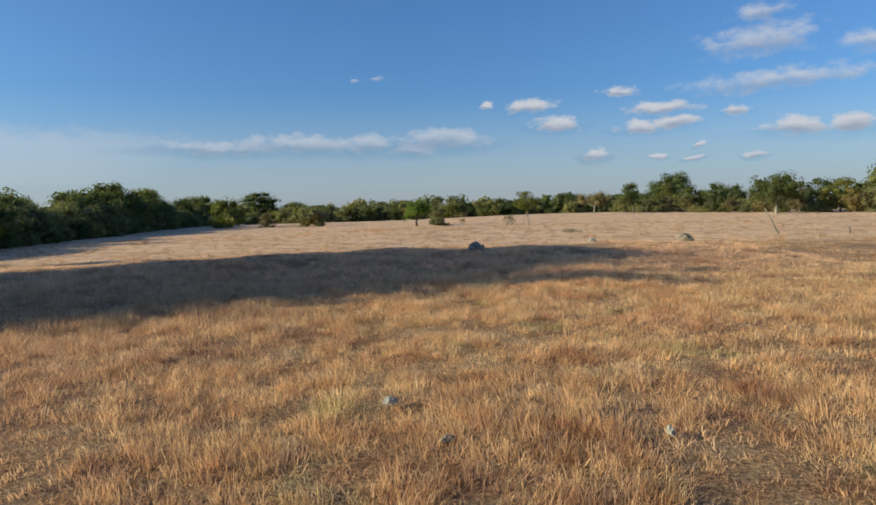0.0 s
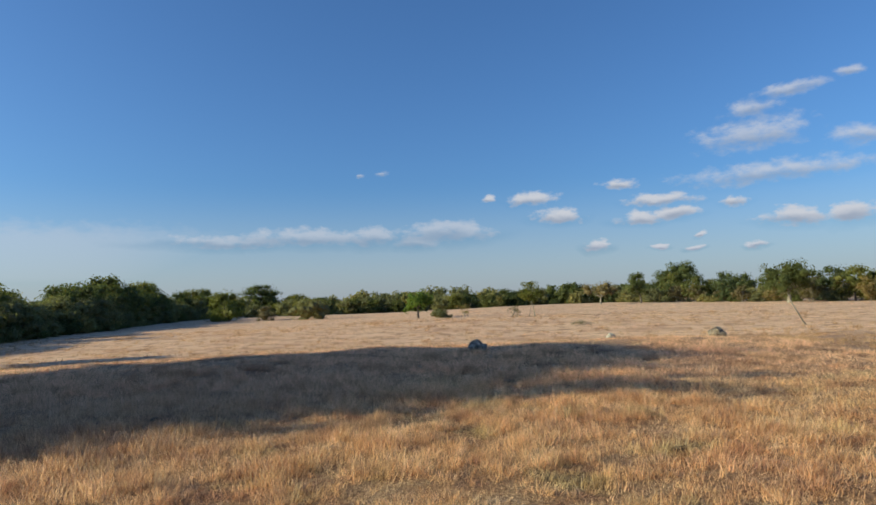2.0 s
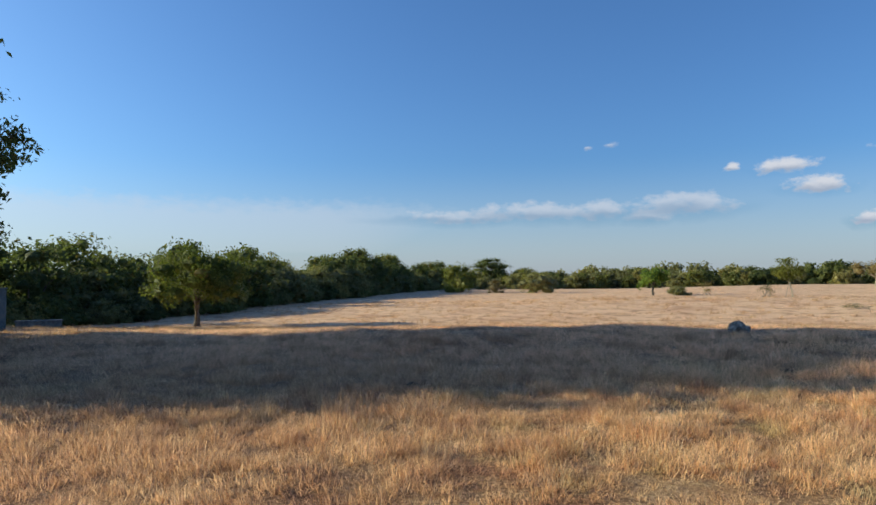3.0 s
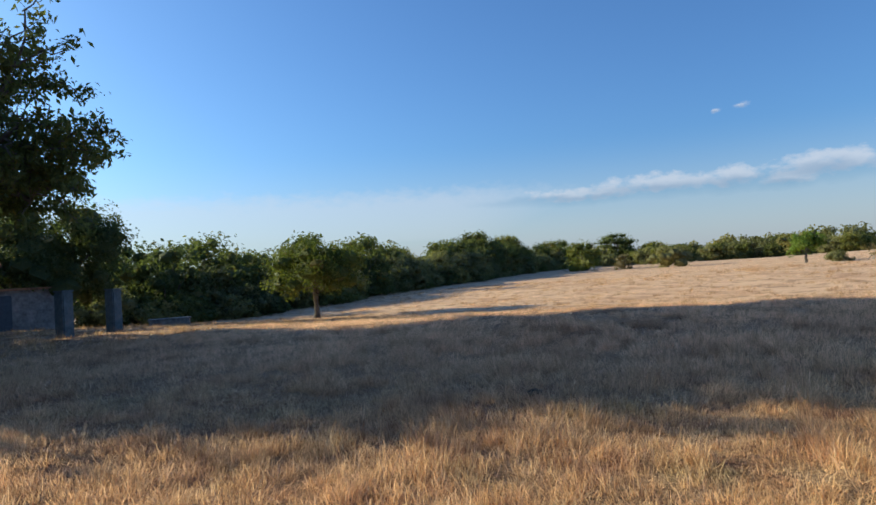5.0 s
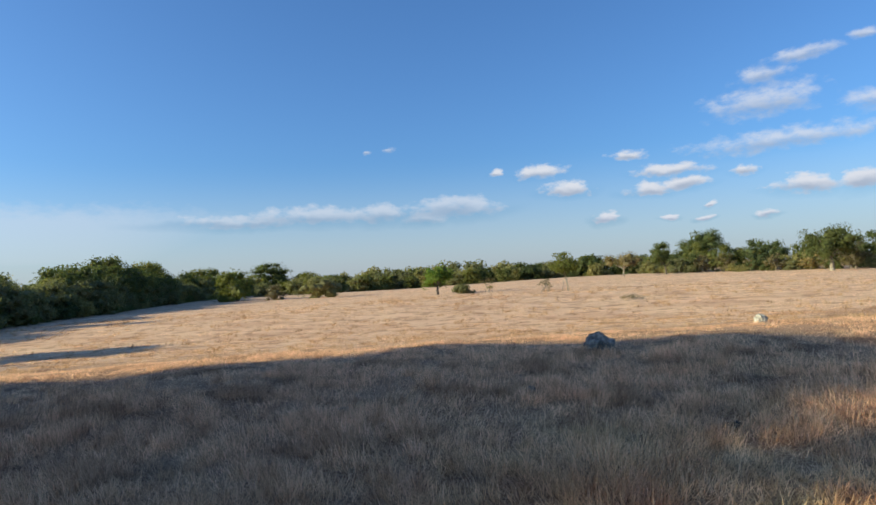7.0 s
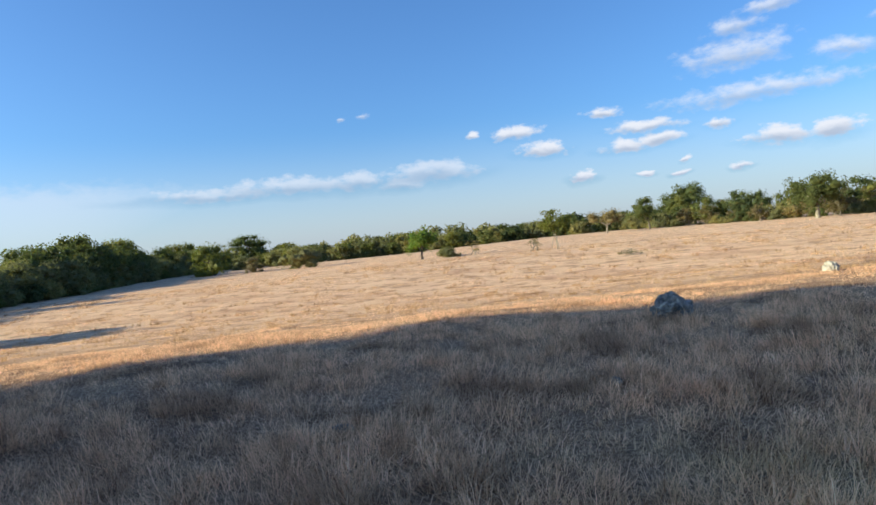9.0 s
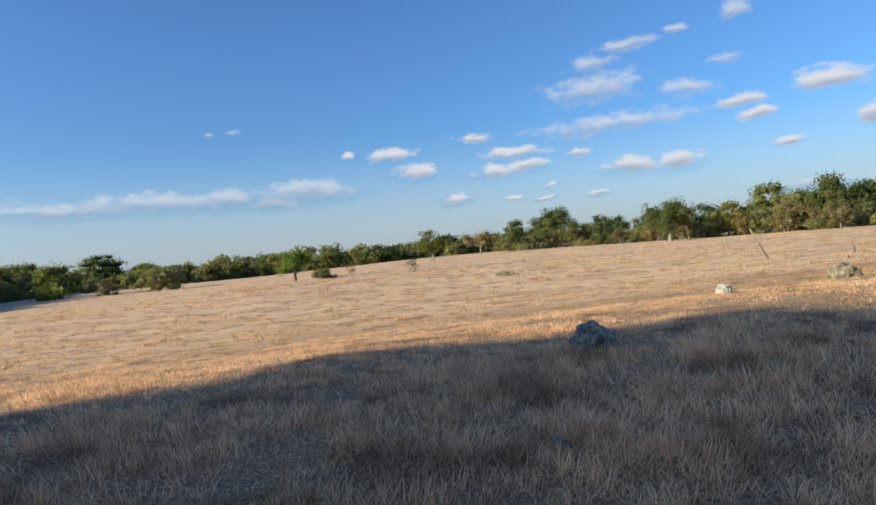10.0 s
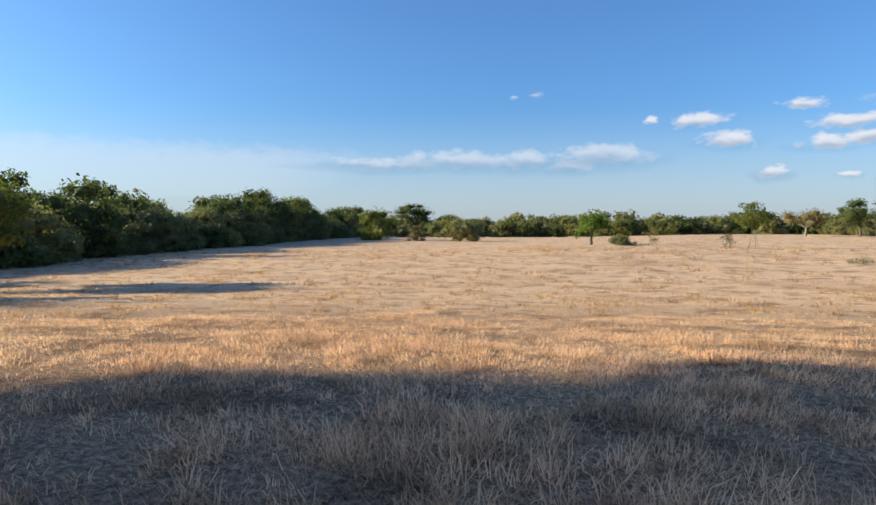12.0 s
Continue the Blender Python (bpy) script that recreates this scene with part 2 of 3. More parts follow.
def plain(name, lo, hi, scale, rough_=0.85, bump_=0.4, dist=0.02, stain=None):
    """A rough surface with grain at one scale, blotches at a larger one, and relief."""
    m, t = material(name)
    co = wire(t, "ShaderNodeTexCoord").outputs["Object"]
    a = noise_of(t, co, scale, 6.0, 0.65)
    c = ramp(t, a, [(0.32, lo), (0.68, hi)])
    if stain:
        c = mix(t, maths(t, "MULTIPLY", ramp01(t, noise_of(t, co, scale * 0.22, 4.0, 0.6), 0.48, 0.62), 0.7), c, stain)
    b = wire(t, "ShaderNodeBsdfPrincipled")
    t.links.new(c, b.inputs["Base Color"])
    b.inputs["Roughness"].default_value = rough_
    bump = wire(t, "ShaderNodeBump", (bump_, dist))
    t.links.new(a, bump.inputs["Height"])
    t.links.new(bump.outputs[0], b.inputs["Normal"])
    wire(t, "ShaderNodeOutputMaterial", (b.outputs[0],))
    return m


GRASS, TURF = grass_material(), ground_material()
GRASS_OLD = grass_material("old_tussock_blades", (0.66, 0.63, 0.52))
LEAF_DARK = leaf_material("dark_leaves", (0.070, 0.092, 0.034), (0.155, 0.178, 0.068))
LEAF_GREEN = leaf_material("green_leaves", (0.100, 0.116, 0.034), (0.205, 0.212, 0.068))
LEAF_OLIVE = leaf_material("olive_leaves", (0.170, 0.168, 0.076), (0.330, 0.305, 0.140), dryness=0.05)
LEAF_BRIGHT = leaf_material("bright_green_leaves", (0.090, 0.150, 0.026), (0.190, 0.270, 0.050))
LEAF_YELLOW = leaf_material("yellow_green_leaves", (0.150, 0.160, 0.034), (0.300, 0.290, 0.060), dryness=0.08)
LEAF_DRY = leaf_material("dry_leaves", (0.180, 0.142, 0.076), (0.330, 0.262, 0.145), dryness=0.2)
BARK = plain("bark", (0.055, 0.042, 0.032), (0.17, 0.135, 0.105), 9.0, 0.9, 0.6, 0.03)
LEAF_MID = leaf_material("yellowing_leaves", (0.060, 0.084, 0.020), (0.175, 0.195, 0.045))
BARK_PALE = plain("pale_bark", (0.16, 0.13, 0.10), (0.36, 0.31, 0.25), 7.0, 0.9, 0.5, 0.03)
LIMESTONE = plain("weathered_limestone", (0.035, 0.032, 0.029), (0.40, 0.37, 0.33), 14.0, 0.9, 1.0, 0.04, (0.035, 0.032, 0.030))
CHALK = plain("pale_limestone", (0.24, 0.21, 0.175), (0.46, 0.42, 0.37), 9.0, 0.9, 0.8, 0.03, (0.30, 0.27, 0.22))
DIRTSTONE = plain("brown_stone", (0.10, 0.075, 0.055), (0.34, 0.27, 0.20), 8.0, 0.95, 0.9, 0.04, (0.05, 0.038, 0.03))
DUNG = plain("dark_dry_earth", (0.030, 0.020, 0.014), (0.110, 0.070, 0.045), 16.0, 0.95, 1.0, 0.03)
TIMBER = plain("weathered_timber", (0.075, 0.058, 0.044), (0.24, 0.19, 0.15), 12.0, 0.85, 0.6, 0.01)
TIMBER_PALE = plain("bleached_timber", (0.20, 0.16, 0.12), (0.36, 0.30, 0.24), 12.0, 0.85, 0.5, 0.01)
CONCRETE = plain("painted_concrete", (0.04, 0.065, 0.08), (0.095, 0.135, 0.155), 6.0, 0.85, 0.4, 0.01, (0.14, 0.14, 0.14))
PLASTER = plain("white_plaster", (0.62, 0.61, 0.58), (0.82, 0.81, 0.78), 3.0, 0.9, 0.25, 0.01, (0.48, 0.45, 0.40))
BLOCKWORK = plain("grey_blockwork", (0.12, 0.10, 0.095), (0.27, 0.245, 0.23), 5.0, 0.95, 0.6, 0.02)
ROOFTILE = plain("clay_tile", (0.20, 0.085, 0.045), (0.36, 0.17, 0.09), 8.0, 0.85, 0.4, 0.01, (0.11, 0.08, 0.06))
DOORPAINT = plain("dark_blue_door_paint", (0.020, 0.030, 0.045), (0.045, 0.060, 0.080), 6.0, 0.6, 0.2, 0.005)


# ---- mesh helpers ----
def mesh_of(name, verts, tris, mat, smooth=False):
    """A mesh of triangles from arrays."""
    me = bpy.data.meshes.new(name)
    verts, tris = np.asarray(verts, np.float32), np.asarray(tris, np.int32)
    me.vertices.add(len(verts))
    me.vertices.foreach_set("co", verts.ravel())
    me.loops.add(tris.size)
    me.loops.foreach_set("vertex_index", tris.ravel())
    me.polygons.add(len(tris))
    me.polygons.foreach_set("loop_start", np.arange(0, tris.size, 3, dtype=np.int32))
    me.polygons.foreach_set("use_smooth", np.full(len(tris), smooth))
    me.update(calc_edges=True)
    me.materials.append(mat)
    return me


def part(name, me, parent, label=""):
    """One mesh, as a part under a thing or a part."""
    if isinstance(me, tuple):
        bm, mat = me
        me = bpy.data.meshes.new(name)
        bm.to_mesh(me)
        bm.free()
        me.materials.append(mat)
    ob = new(name, me)
    ob.parent = parent
    return tagged(ob, label)


def thing(name, label, category, m, group="", kind=""):
    ob = new(name)
    ob.empty_display_size = 0.2
    ob.matrix_basis = m
    return tagged(ob, label, category, group, kind)


def box(size, at, bevel=0.01, turn=0.0, taper=1.0):
    """A bevelled block that stands with its foot at a place."""
    bm = bmesh.new()
    bmesh.ops.create_cube(bm, size=1.0)
    for v in bm.verts:
        k = taper if v.co.z > 0 else 1.0
        v.co = Vector((v.co.x * size[0] * k, v.co.y * size[1] * k, (v.co.z + 0.5) * size[2]))
    if bevel:
        bmesh.ops.bevel(bm, geom=bm.edges[:], offset=bevel, segments=2, affect="EDGES")
    bmesh.ops.transform(bm, matrix=pose(*at, 0, 0, turn), verts=bm.verts)
    return bm


def tubes(runs, sides=5):
    """Tapered tubes along runs of points with radii, as arrays."""
    vs, fs, base = [], [], 0
    for pts, rad in runs:
        pts, rad = np.asarray(pts, float), np.asarray(rad, float)
        along = np.gradient(pts, axis=0)
        along /= np.linalg.norm(along, axis=1)[:, None] + 1e-9
        ref = np.array([1.0, 0.13, 0.0]) if abs(along[0][0]) < 0.8 else np.array([0.0, 1.0, 0.1])
        a = np.cross(along, ref)
        a /= np.linalg.norm(a, axis=1)[:, None] + 1e-9
        b = np.cross(along, a)
        ang = np.arange(sides) * 2 * np.pi / sides
        ring = pts[:, None] + rad[:, None, None] * (np.cos(ang)[None, :, None] * a[:, None] + np.sin(ang)[None, :, None] * b[:, None])
        vs.append(ring.reshape(-1, 3))
        n = len(pts)
        for i in range(n - 1):
            for j in range(sides):
                p, q = base + i * sides + j, base + i * sides + (j + 1) % sides
                fs += [(p, q, q + sides), (p, q + sides, p + sides)]
        top = base + (n - 1) * sides
        fs += [(top, top + j, top + j + 1) for j in range(1, sides - 1)]
        base += n * sides
    return np.concatenate(vs), np.array(fs)


def limb(rng, a, b, r0, r1, bow=0.12, n=5):
    """A crooked run from a to b, thinning."""
    a, b = np.asarray(a, float), np.asarray(b, float)
    t = np.linspace(0, 1, n)[:, None]
    size = np.linalg.norm(b - a)
    off = rng.normal(0, bow * size * 0.35, (n, 3)) * (np.sin(np.pi * t) ** 0.7)
    lift = np.array([0, 0, 1.0]) * bow * size * np.sin(np.pi * t)
    return a + (b - a) * t + off + lift * 0.4, np.linspace(r0, r1, n)


ICO = np.array([(-1, 1.618, 0), (1, 1.618, 0), (-1, -1.618, 0), (1, -1.618, 0), (0, -1, 1.618), (0, 1, 1.618), (0, -1, -1.618), (0, 1, -1.618),
                (1.618, 0, -1), (1.618, 0, 1), (-1.618, 0, -1), (-1.618, 0, 1)]) / 1.902
ICO_F = np.array([(0, 11, 5), (0, 5, 1), (0, 1, 7), (0, 7, 10), (0, 10, 11), (1, 5, 9), (5, 11, 4), (11, 10, 2), (10, 7, 6), (7, 1, 8),
                  (3, 9, 4), (3, 4, 2), (3, 2, 6), (3, 6, 8), (3, 8, 9), (4, 9, 5), (2, 4, 11), (6, 2, 10), (8, 6, 7), (9, 8, 1)])


def diamonds(rng, p, nrm, size, droop=0.0, slim=0.3):
    """A folded diamond leaf at each place, square to its normal: triangles as arrays."""
    count = len(p)
    nrm = nrm / (np.linalg.norm(nrm, axis=1)[:, None] + 1e-9)
    t = np.cross(nrm, rng.normal(size=(count, 3)))
    t /= np.linalg.norm(t, axis=1)[:, None] + 1e-9
    t[:, 2] -= droop
    b = np.cross(nrm, t)
    s = size * rng.uniform(0.6, 1.35, count)[:, None]
    fold = nrm * s * 0.12
    v = np.stack([p - t * s * 0.55, p + b * s * slim + fold, p + t * s * 0.6, p - b * s * slim + fold], 1).reshape(-1, 3)
    i = np.arange(count)[:, None] * 4
    f = np.concatenate([i + [0, 1, 2], i + [0, 2, 3]], 1).reshape(-1, 3)
    return v, f


def leaves(rng, lobes, count, size, hollow=0.35, droop=0.0, solid=0.0, sprays=8):
    """Leaves in sprays over the outside of lobes (centre, radii), some strays, and a dense leafy heart in each lobe if solid."""
    cen = np.array([l[0] for l in lobes], float)
    rad = np.array([l[1] for l in lobes], float)
    n = len(lobes)
    sd = rng.normal(size=(n, sprays, 3)) + np.array([0, 0, 0.25])
    sd /= np.linalg.norm(sd, axis=2)[:, :, None]
    sc = cen[:, None] + sd * rad[:, None] * rng.uniform(0.5, 0.85, (n, sprays, 1))
    sr = rad[:, None] * rng.uniform(0.42, 0.68, (n, sprays, 1))
    w = np.repeat(rad[:, 0] * rad[:, 1] + rad[:, 0] * rad[:, 2] + rad[:, 1] * rad[:, 2], sprays)
    k = rng.choice(n * sprays, count, p=w / w.sum())
    d = rng.normal(size=(count, 3))
    d /= np.linalg.norm(d, axis=1)[:, None]
    r = hollow + (1 - hollow) * rng.random(count) ** 0.4 + (rng.random(count) < 0.10) * rng.random(count) * 0.4
    p = sc.reshape(-1, 3)[k] + d * sr.reshape(-1, 3)[k] * r[:, None]
    v, f = diamonds(rng, p, d * 0.7 + sd.reshape(-1, 3)[k] * 0.5 + rng.normal(0, 0.6, (count, 3)) + np.array([0, 0, 0.25]), size, droop)
    if solid:
        hv = cen[:, None] + ICO[None] * rad[:, None] * solid * rng.uniform(0.7, 1.15, (n, 12, 1))
        hf = ICO_F[None] + (np.arange(n) * 12)[:, None, None] + len(v)
        v, f = np.concatenate([v, hv.reshape(-1, 3)]), np.concatenate([f, hf.reshape(-1, 3)])
    return v, f


def lobes_of(rng, wide, tall, low, count, flat=1.0, size=0.42, core=0.30):
    """An uneven crown: lobes spread over a dome that is wide across, from low to tall."""
    out = []
    mid, half = (low + tall) / 2, (tall - low) / 2
    for i in range(count):
        a, u = rng.uniform(0, 2 * np.pi), rng.uniform(-0.75, 0.95)
        ring = math.sqrt(max(0.0, 1 - u * u)) * rng.uniform(0.45, 0.85)
        c = (math.cos(a) * ring * wide / 2, math.sin(a) * ring * wide / 2, mid + u * half * 0.72)
        r = size * wide / 2 * rng.uniform(0.65, 1.2)
        out.append((c, (r, r, r * 0.8 * flat)))
    if core:
        out.append(((0, 0, mid), (wide * core, wide * core, half * 0.75)))
    return out


def tree(name, label, category, at, seed, tall, wide, low, leaf_mat, bark, count, leaf, trunk_r=0.14, lobe_count=14, lobe_size=0.42,
         flat=1.0, stems=1, lean=0.0, group="", hollow=0.35, droop=0.0, limbs=9, core=0.30, solid=0.55):
    """A tree: one mesh for trunk and limbs, one for the crown of separate leaves."""
    rng = np.random.default_rng(seed)
    root = thing(name, label, category, at, group)
    lobes = lobes_of(rng, wide, tall, low, lobe_count, flat, lobe_size, core)
    runs = []
    fork = max(low, 0.25) + (tall - low) * 0.16
    for s in range(stems):
        foot = rng.normal(0, 0.10 + 0.05 * stems, 3) * (stems > 1)
        foot[2] = -0.25
        head = np.array([lean * fork + rng.normal(0, 0.12), rng.normal(0, 0.15), fork]) * (1 + 0.1 * s)
        pts, rad = limb(rng, foot, head, trunk_r * 1.25, trunk_r * 0.75, 0.06, 7)
        rad[0] *= 1.35
        runs.append((pts, rad))
        for c, r in lobes[s::stems][:limbs]:
            runs.append(limb(rng, head, np.array(c) + np.array([0, 0, r[2] * 0.2]), trunk_r * 0.5, trunk_r * 0.08, 0.12))
    v, f = tubes(runs)
    part("trunk", mesh_of("trunk", v, f, bark, True), root)
    v, f = leaves(rng, lobes, count, leaf, hollow, droop, solid)
    part("crown", mesh_of("crown", v, f, leaf_mat), root)
    return root


def reaching_tree(name, label, category, at, seed, fork, ends, leaf_mat, bark, per_twig, leaf, trunk_r=0.32):
    """An open tree: long limbs that branch twice, with drooping leaves about the twigs only, and sky between them."""
    rng = np.random.default_rng(seed)
    root = thing(name, label, category, at)
    head = np.array([0.0, 0.0, fork])
    pts, rad = limb(rng, (0, 0, -0.25), head, trunk_r * 1.25, trunk_r * 0.85, 0.05, 7)
    rad[0] *= 1.4
    runs, p, nrm = [(pts, rad)], [], []
    for turn_, far_, high in ends:
        a = radians(turn_)
        tip = np.array([math.cos(a) * far_, math.sin(a) * far_, high])
        main, mr = limb(rng, head + [0, 0, rng.uniform(-0.4, 0.3)], tip, trunk_r * 0.42, trunk_r * 0.10, 0.20, 8)
        runs.append((main, mr))
        for i in np.linspace(2.4, 7, 8):
            j = min(int(i), 6)
            foot = main[j] + (main[j + 1] - main[j]) * (i - j)
            way = rng.normal(size=3) * [1, 1, 0.6] + (tip - head) / np.linalg.norm(tip - head) * 0.9
            way /= np.linalg.norm(way)
            size = rng.uniform(0.8, 1.75)
            br, rr = limb(rng, foot, foot + way * size, trunk_r * 0.10, trunk_r * 0.035, 0.18, 5)
            runs.append((br, rr))
            for u in np.linspace(0.35, 1.0, 6):
                q = foot + way * size * u + rng.normal(0, 0.05, 3)
                out = way * 0.8 + rng.normal(size=3) * [0.9, 0.9, 0.5]
                out *= rng.uniform(0.3, 0.7) / np.linalg.norm(out)
                runs.append(limb(rng, q, q + out, trunk_r * 0.028, trunk_r * 0.012, 0.1, 3))
                n = int(per_twig * rng.uniform(0.5, 1.4))
                g = rng.uniform(0.25, 1.1, (n, 1))
                p.append(q + out * g + rng.normal(0, 0.11, (n, 3)) * [1, 1, 0.75])
                nrm.append(rng.normal(0, 0.8, (n, 3)) + [0, 0, 0.6])
    v, f = tubes(runs, 4)
    part("trunk", mesh_of("trunk", v, f, bark, True), root)
    v, f = diamonds(rng, np.concatenate(p), np.concatenate(nrm), leaf, 0.35, 0.25)
    part("crown", mesh_of("crown", v, f, leaf_mat), root)
    return root


# ---- ground ----
def ground_z(x, y):
    """The lie of the land: a low bank across the near field, a hollow behind it, a gentle rise far off, and small unevenness."""
    x, y = np.asarray(x, float), np.asarray(y, float)
    n = -0.36 * x + 0.93 * y
    bank = 0.49 * np.exp(-((n - 19.0) ** 2) / (2 * np.where(n < 19.0, 2.6, 3.2) ** 2)) * 0.5 * (1 - np.tanh((x - 5.5) / 2.5)) * (0.7 + 0.3 * np.tanh((x + 13) / 4))
    hollow = (0.55 - 0.25 * np.tanh(x / 20)) * np.exp(-((n - 38) ** 2) / (2 * 8.5 ** 2))
    low = 0.1875 * (1 - np.tanh((x + 30) / 14)) * (1 + np.tanh((n - 37) / 9))
    far = 0.275 * (1 + np.tanh((n - 130) / 36))
    small = 0.018 * np.sin(1.7 * x + 0.6 * y) + 0.016 * np.sin(0.9 * y - 1.3 * x + 2) + 0.012 * np.sin(3.1 * y + 0.7 * x)
    return 0.05 + bank - hollow - low + far + small


def spread(n, reach, near):
    """Grid steps, close together in the middle and wide far out."""
    u = np.linspace(-1, 1, n)
    k = math.asinh(reach / near)
    return near * np.sinh(u * k)


gx, gy = np.meshgrid(spread(281, 3200, 14) - 5, spread(281, 3200, 14) + 14)
gv = np.stack([gx, gy, ground_z(gx, gy)], -1).reshape(-1, 3)
gi = np.arange(281 * 281).reshape(281, 281)
gq = np.stack([gi[:-1, :-1], gi[:-1, 1:], gi[1:, 1:], gi[1:, :-1]], -1).reshape(-1, 4)
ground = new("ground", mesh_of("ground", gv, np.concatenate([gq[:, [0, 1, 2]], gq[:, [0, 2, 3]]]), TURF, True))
tagged(ground, "dry straw-coloured pasture ground with russet patches", "ground", kind="structure")


def on_ground(x, y, turn=0.0, sink=0.0, scale=1.0):
    return Matrix.LocRotScale((x, y, float(ground_z(x, y)) - sink), Euler((0, 0, radians(turn))), Vector((scale,) * 3))


# ---- woods and single trees ----
PROTO, WOOD = {}, "woodland trees"


def wood_tree(kind, x, y, scale, rng):
    """A tree of the woods, built at its first place, copied at the others."""
    m = on_ground(x, y, rng.uniform(0, 360), 0.05, scale)
    if kind in PROTO:
        return copy_thing(PROTO[kind], on_ground(x, y, rng.uniform(0, 360), 0.05, scale / PROTO[kind].scale.x))
    style, seed = kind.split("_")
    seed = int(seed) * 17 + len(style)
    if style == "scrub":
        t = tree("tree", "dense olive-green scrub tree at the edge of the woods", "tree", m, seed, 4.7, 6.4, -1.7, LEAF_OLIVE, BARK, 3300, 0.240, 0.11, 34, 0.31, stems=3, group=WOOD)
    elif style == "dark":
        t = tree("tree", "dark green leafy tree in the woods", "tree", m, seed, 6.2, 6.6, -1.2, LEAF_DARK, BARK, 3300, 0.275, 0.16, 34, 0.30, group=WOOD)
    elif style == "green":
        t = tree("tree", "fresh green broad-crowned tree in the woods", "tree", m, seed, 6.0, 7.0, -1.0, LEAF_GREEN, BARK, 3300, 0.275, 0.17, 32, 0.30, group=WOOD)
    elif style == "dry":
        t = tree("tree", "half-bare brownish tree in the woods", "tree", m, seed, 5.4, 5.6, -0.4, LEAF_DRY, BARK_PALE, 2200, 0.22, 0.12, 24, 0.30, group=WOOD, hollow=0.2, solid=0.45)
    elif style == "distant":
        # the paler olive leaves stand in for distance haze, which the air lacks
        leaf = (LEAF_OLIVE, LEAF_GREEN, LEAF_DARK)[seed % 3]
        t = tree("tree", "rounded green tree of the far woods", "tree", m, seed, 6.2, 8.4, -2.3, leaf, BARK, 1700, 0.62, 0.16, 24, 0.40, group=WOOD, limbs=5)
    else:
        t = tree("bush", "low rounded grey-green bush at the foot of the woods", "bush", m, seed, 2.4, 4.4, -1.0, LEAF_OLIVE if seed % 2 else LEAF_DARK, BARK, 2000, 0.21, 0.05, 18, 0.32, stems=4, group="woodland bushes")
    PROTO[kind] = t
    return t


def wood_row(seed, line, step, kinds, scale, jitter, back=0.0):
    """Trees along a line of places, set back from it by some metres, away from the field."""
    rng = np.random.default_rng(seed)
    pts = np.array(line, float)
    away = pts - np.array([-4.0, 12.0])
    pts = pts + away / np.linalg.norm(away, axis=1)[:, None] * back
    seg = np.linalg.norm(np.diff(pts, axis=0), axis=1)
    total, s = seg.sum(), 0.0
    while s < total:
        i = min(int(np.searchsorted(np.cumsum(seg), s)), len(seg) - 1)
        f = (s - (np.cumsum(seg)[i] - seg[i])) / seg[i]
        p = pts[i] + (pts[i + 1] - pts[i]) * f + rng.normal(0, jitter, 2)
        wood_tree(kinds[rng.integers(len(kinds))], p[0], p[1], scale * rng.uniform(0.8, 1.2), rng)
        s += step * rng.uniform(0.75, 1.25) * (1.0 + 0.004 * np.linalg.norm(p))


LEFT_EDGE = [(-50, 9), (-46, 18), (-44, 27), (-45, 36), (-51, 48), (-64, 74), (-80, 108), (-92, 150)]
FAR_EDGE = [(-112, 158), (-84, 168), (-50, 180), (-18, 192), (16, 186)]
RIGHT_EDGE = [(10, 172), (18, 152), (30, 128), (40, 110), (46, 95), (53, 82), (68, 68)]
wood_row(1, LEFT_EDGE, 2.0, ["bush_1", "bush_2", "bush_3", "bush_1"], 0.95, 0.6, 1.5)
wood_row(2, LEFT_EDGE, 2.6, ["scrub_1", "scrub_2", "scrub_3", "scrub_1", "dark_1"], 0.98, 0.9, 5.2)
wood_row(3, LEFT_EDGE, 2.5, ["dark_1", "dark_2", "scrub_3", "dark_2", "scrub_2"], 1.06, 1.2, 12.0)
wood_row(14, LEFT_EDGE[3:6], 3.2, ["dark_1", "dark_2", "scrub_1"], 1.05, 1.2, 15.0)
wood_row(10, LEFT_EDGE[5:], 3.4, ["dark_1", "dark_2", "dark_2", "green_1"], 1.26, 1.4, 16.0)
wood_row(4, FAR_EDGE, 2.6, ["distant_1", "distant_2", "distant_3", "bush_1", "bush_2"], 0.66, 1.6, 0.0)
wood_row(5, FAR_EDGE, 3.4, ["distant_1", "distant_2", "distant_3", "distant_4"], 0.92, 2.5, 8.0)
wood_row(12, FAR_EDGE, 3.0, ["distant_4", "distant_2", "distant_1", "bush_3"], 0.74, 1.5, 4.0)
wood_row(13, [(-82, 146), (-64, 154), (-44, 163)], 2.2, ["distant_1", "distant_3", "distant_4", "bush_2"], 0.62, 1.2)
wood_row(6, FAR_EDGE, 4.0, ["distant_1", "distant_2", "distant_4"], 1.05, 3.0, 22.0)
wood_row(7, RIGHT_EDGE, 2.1, ["bush_1", "dry_1", "bush_2", "bush_3", "scrub_2", "dry_2"], 0.78, 1.0, 0.5)
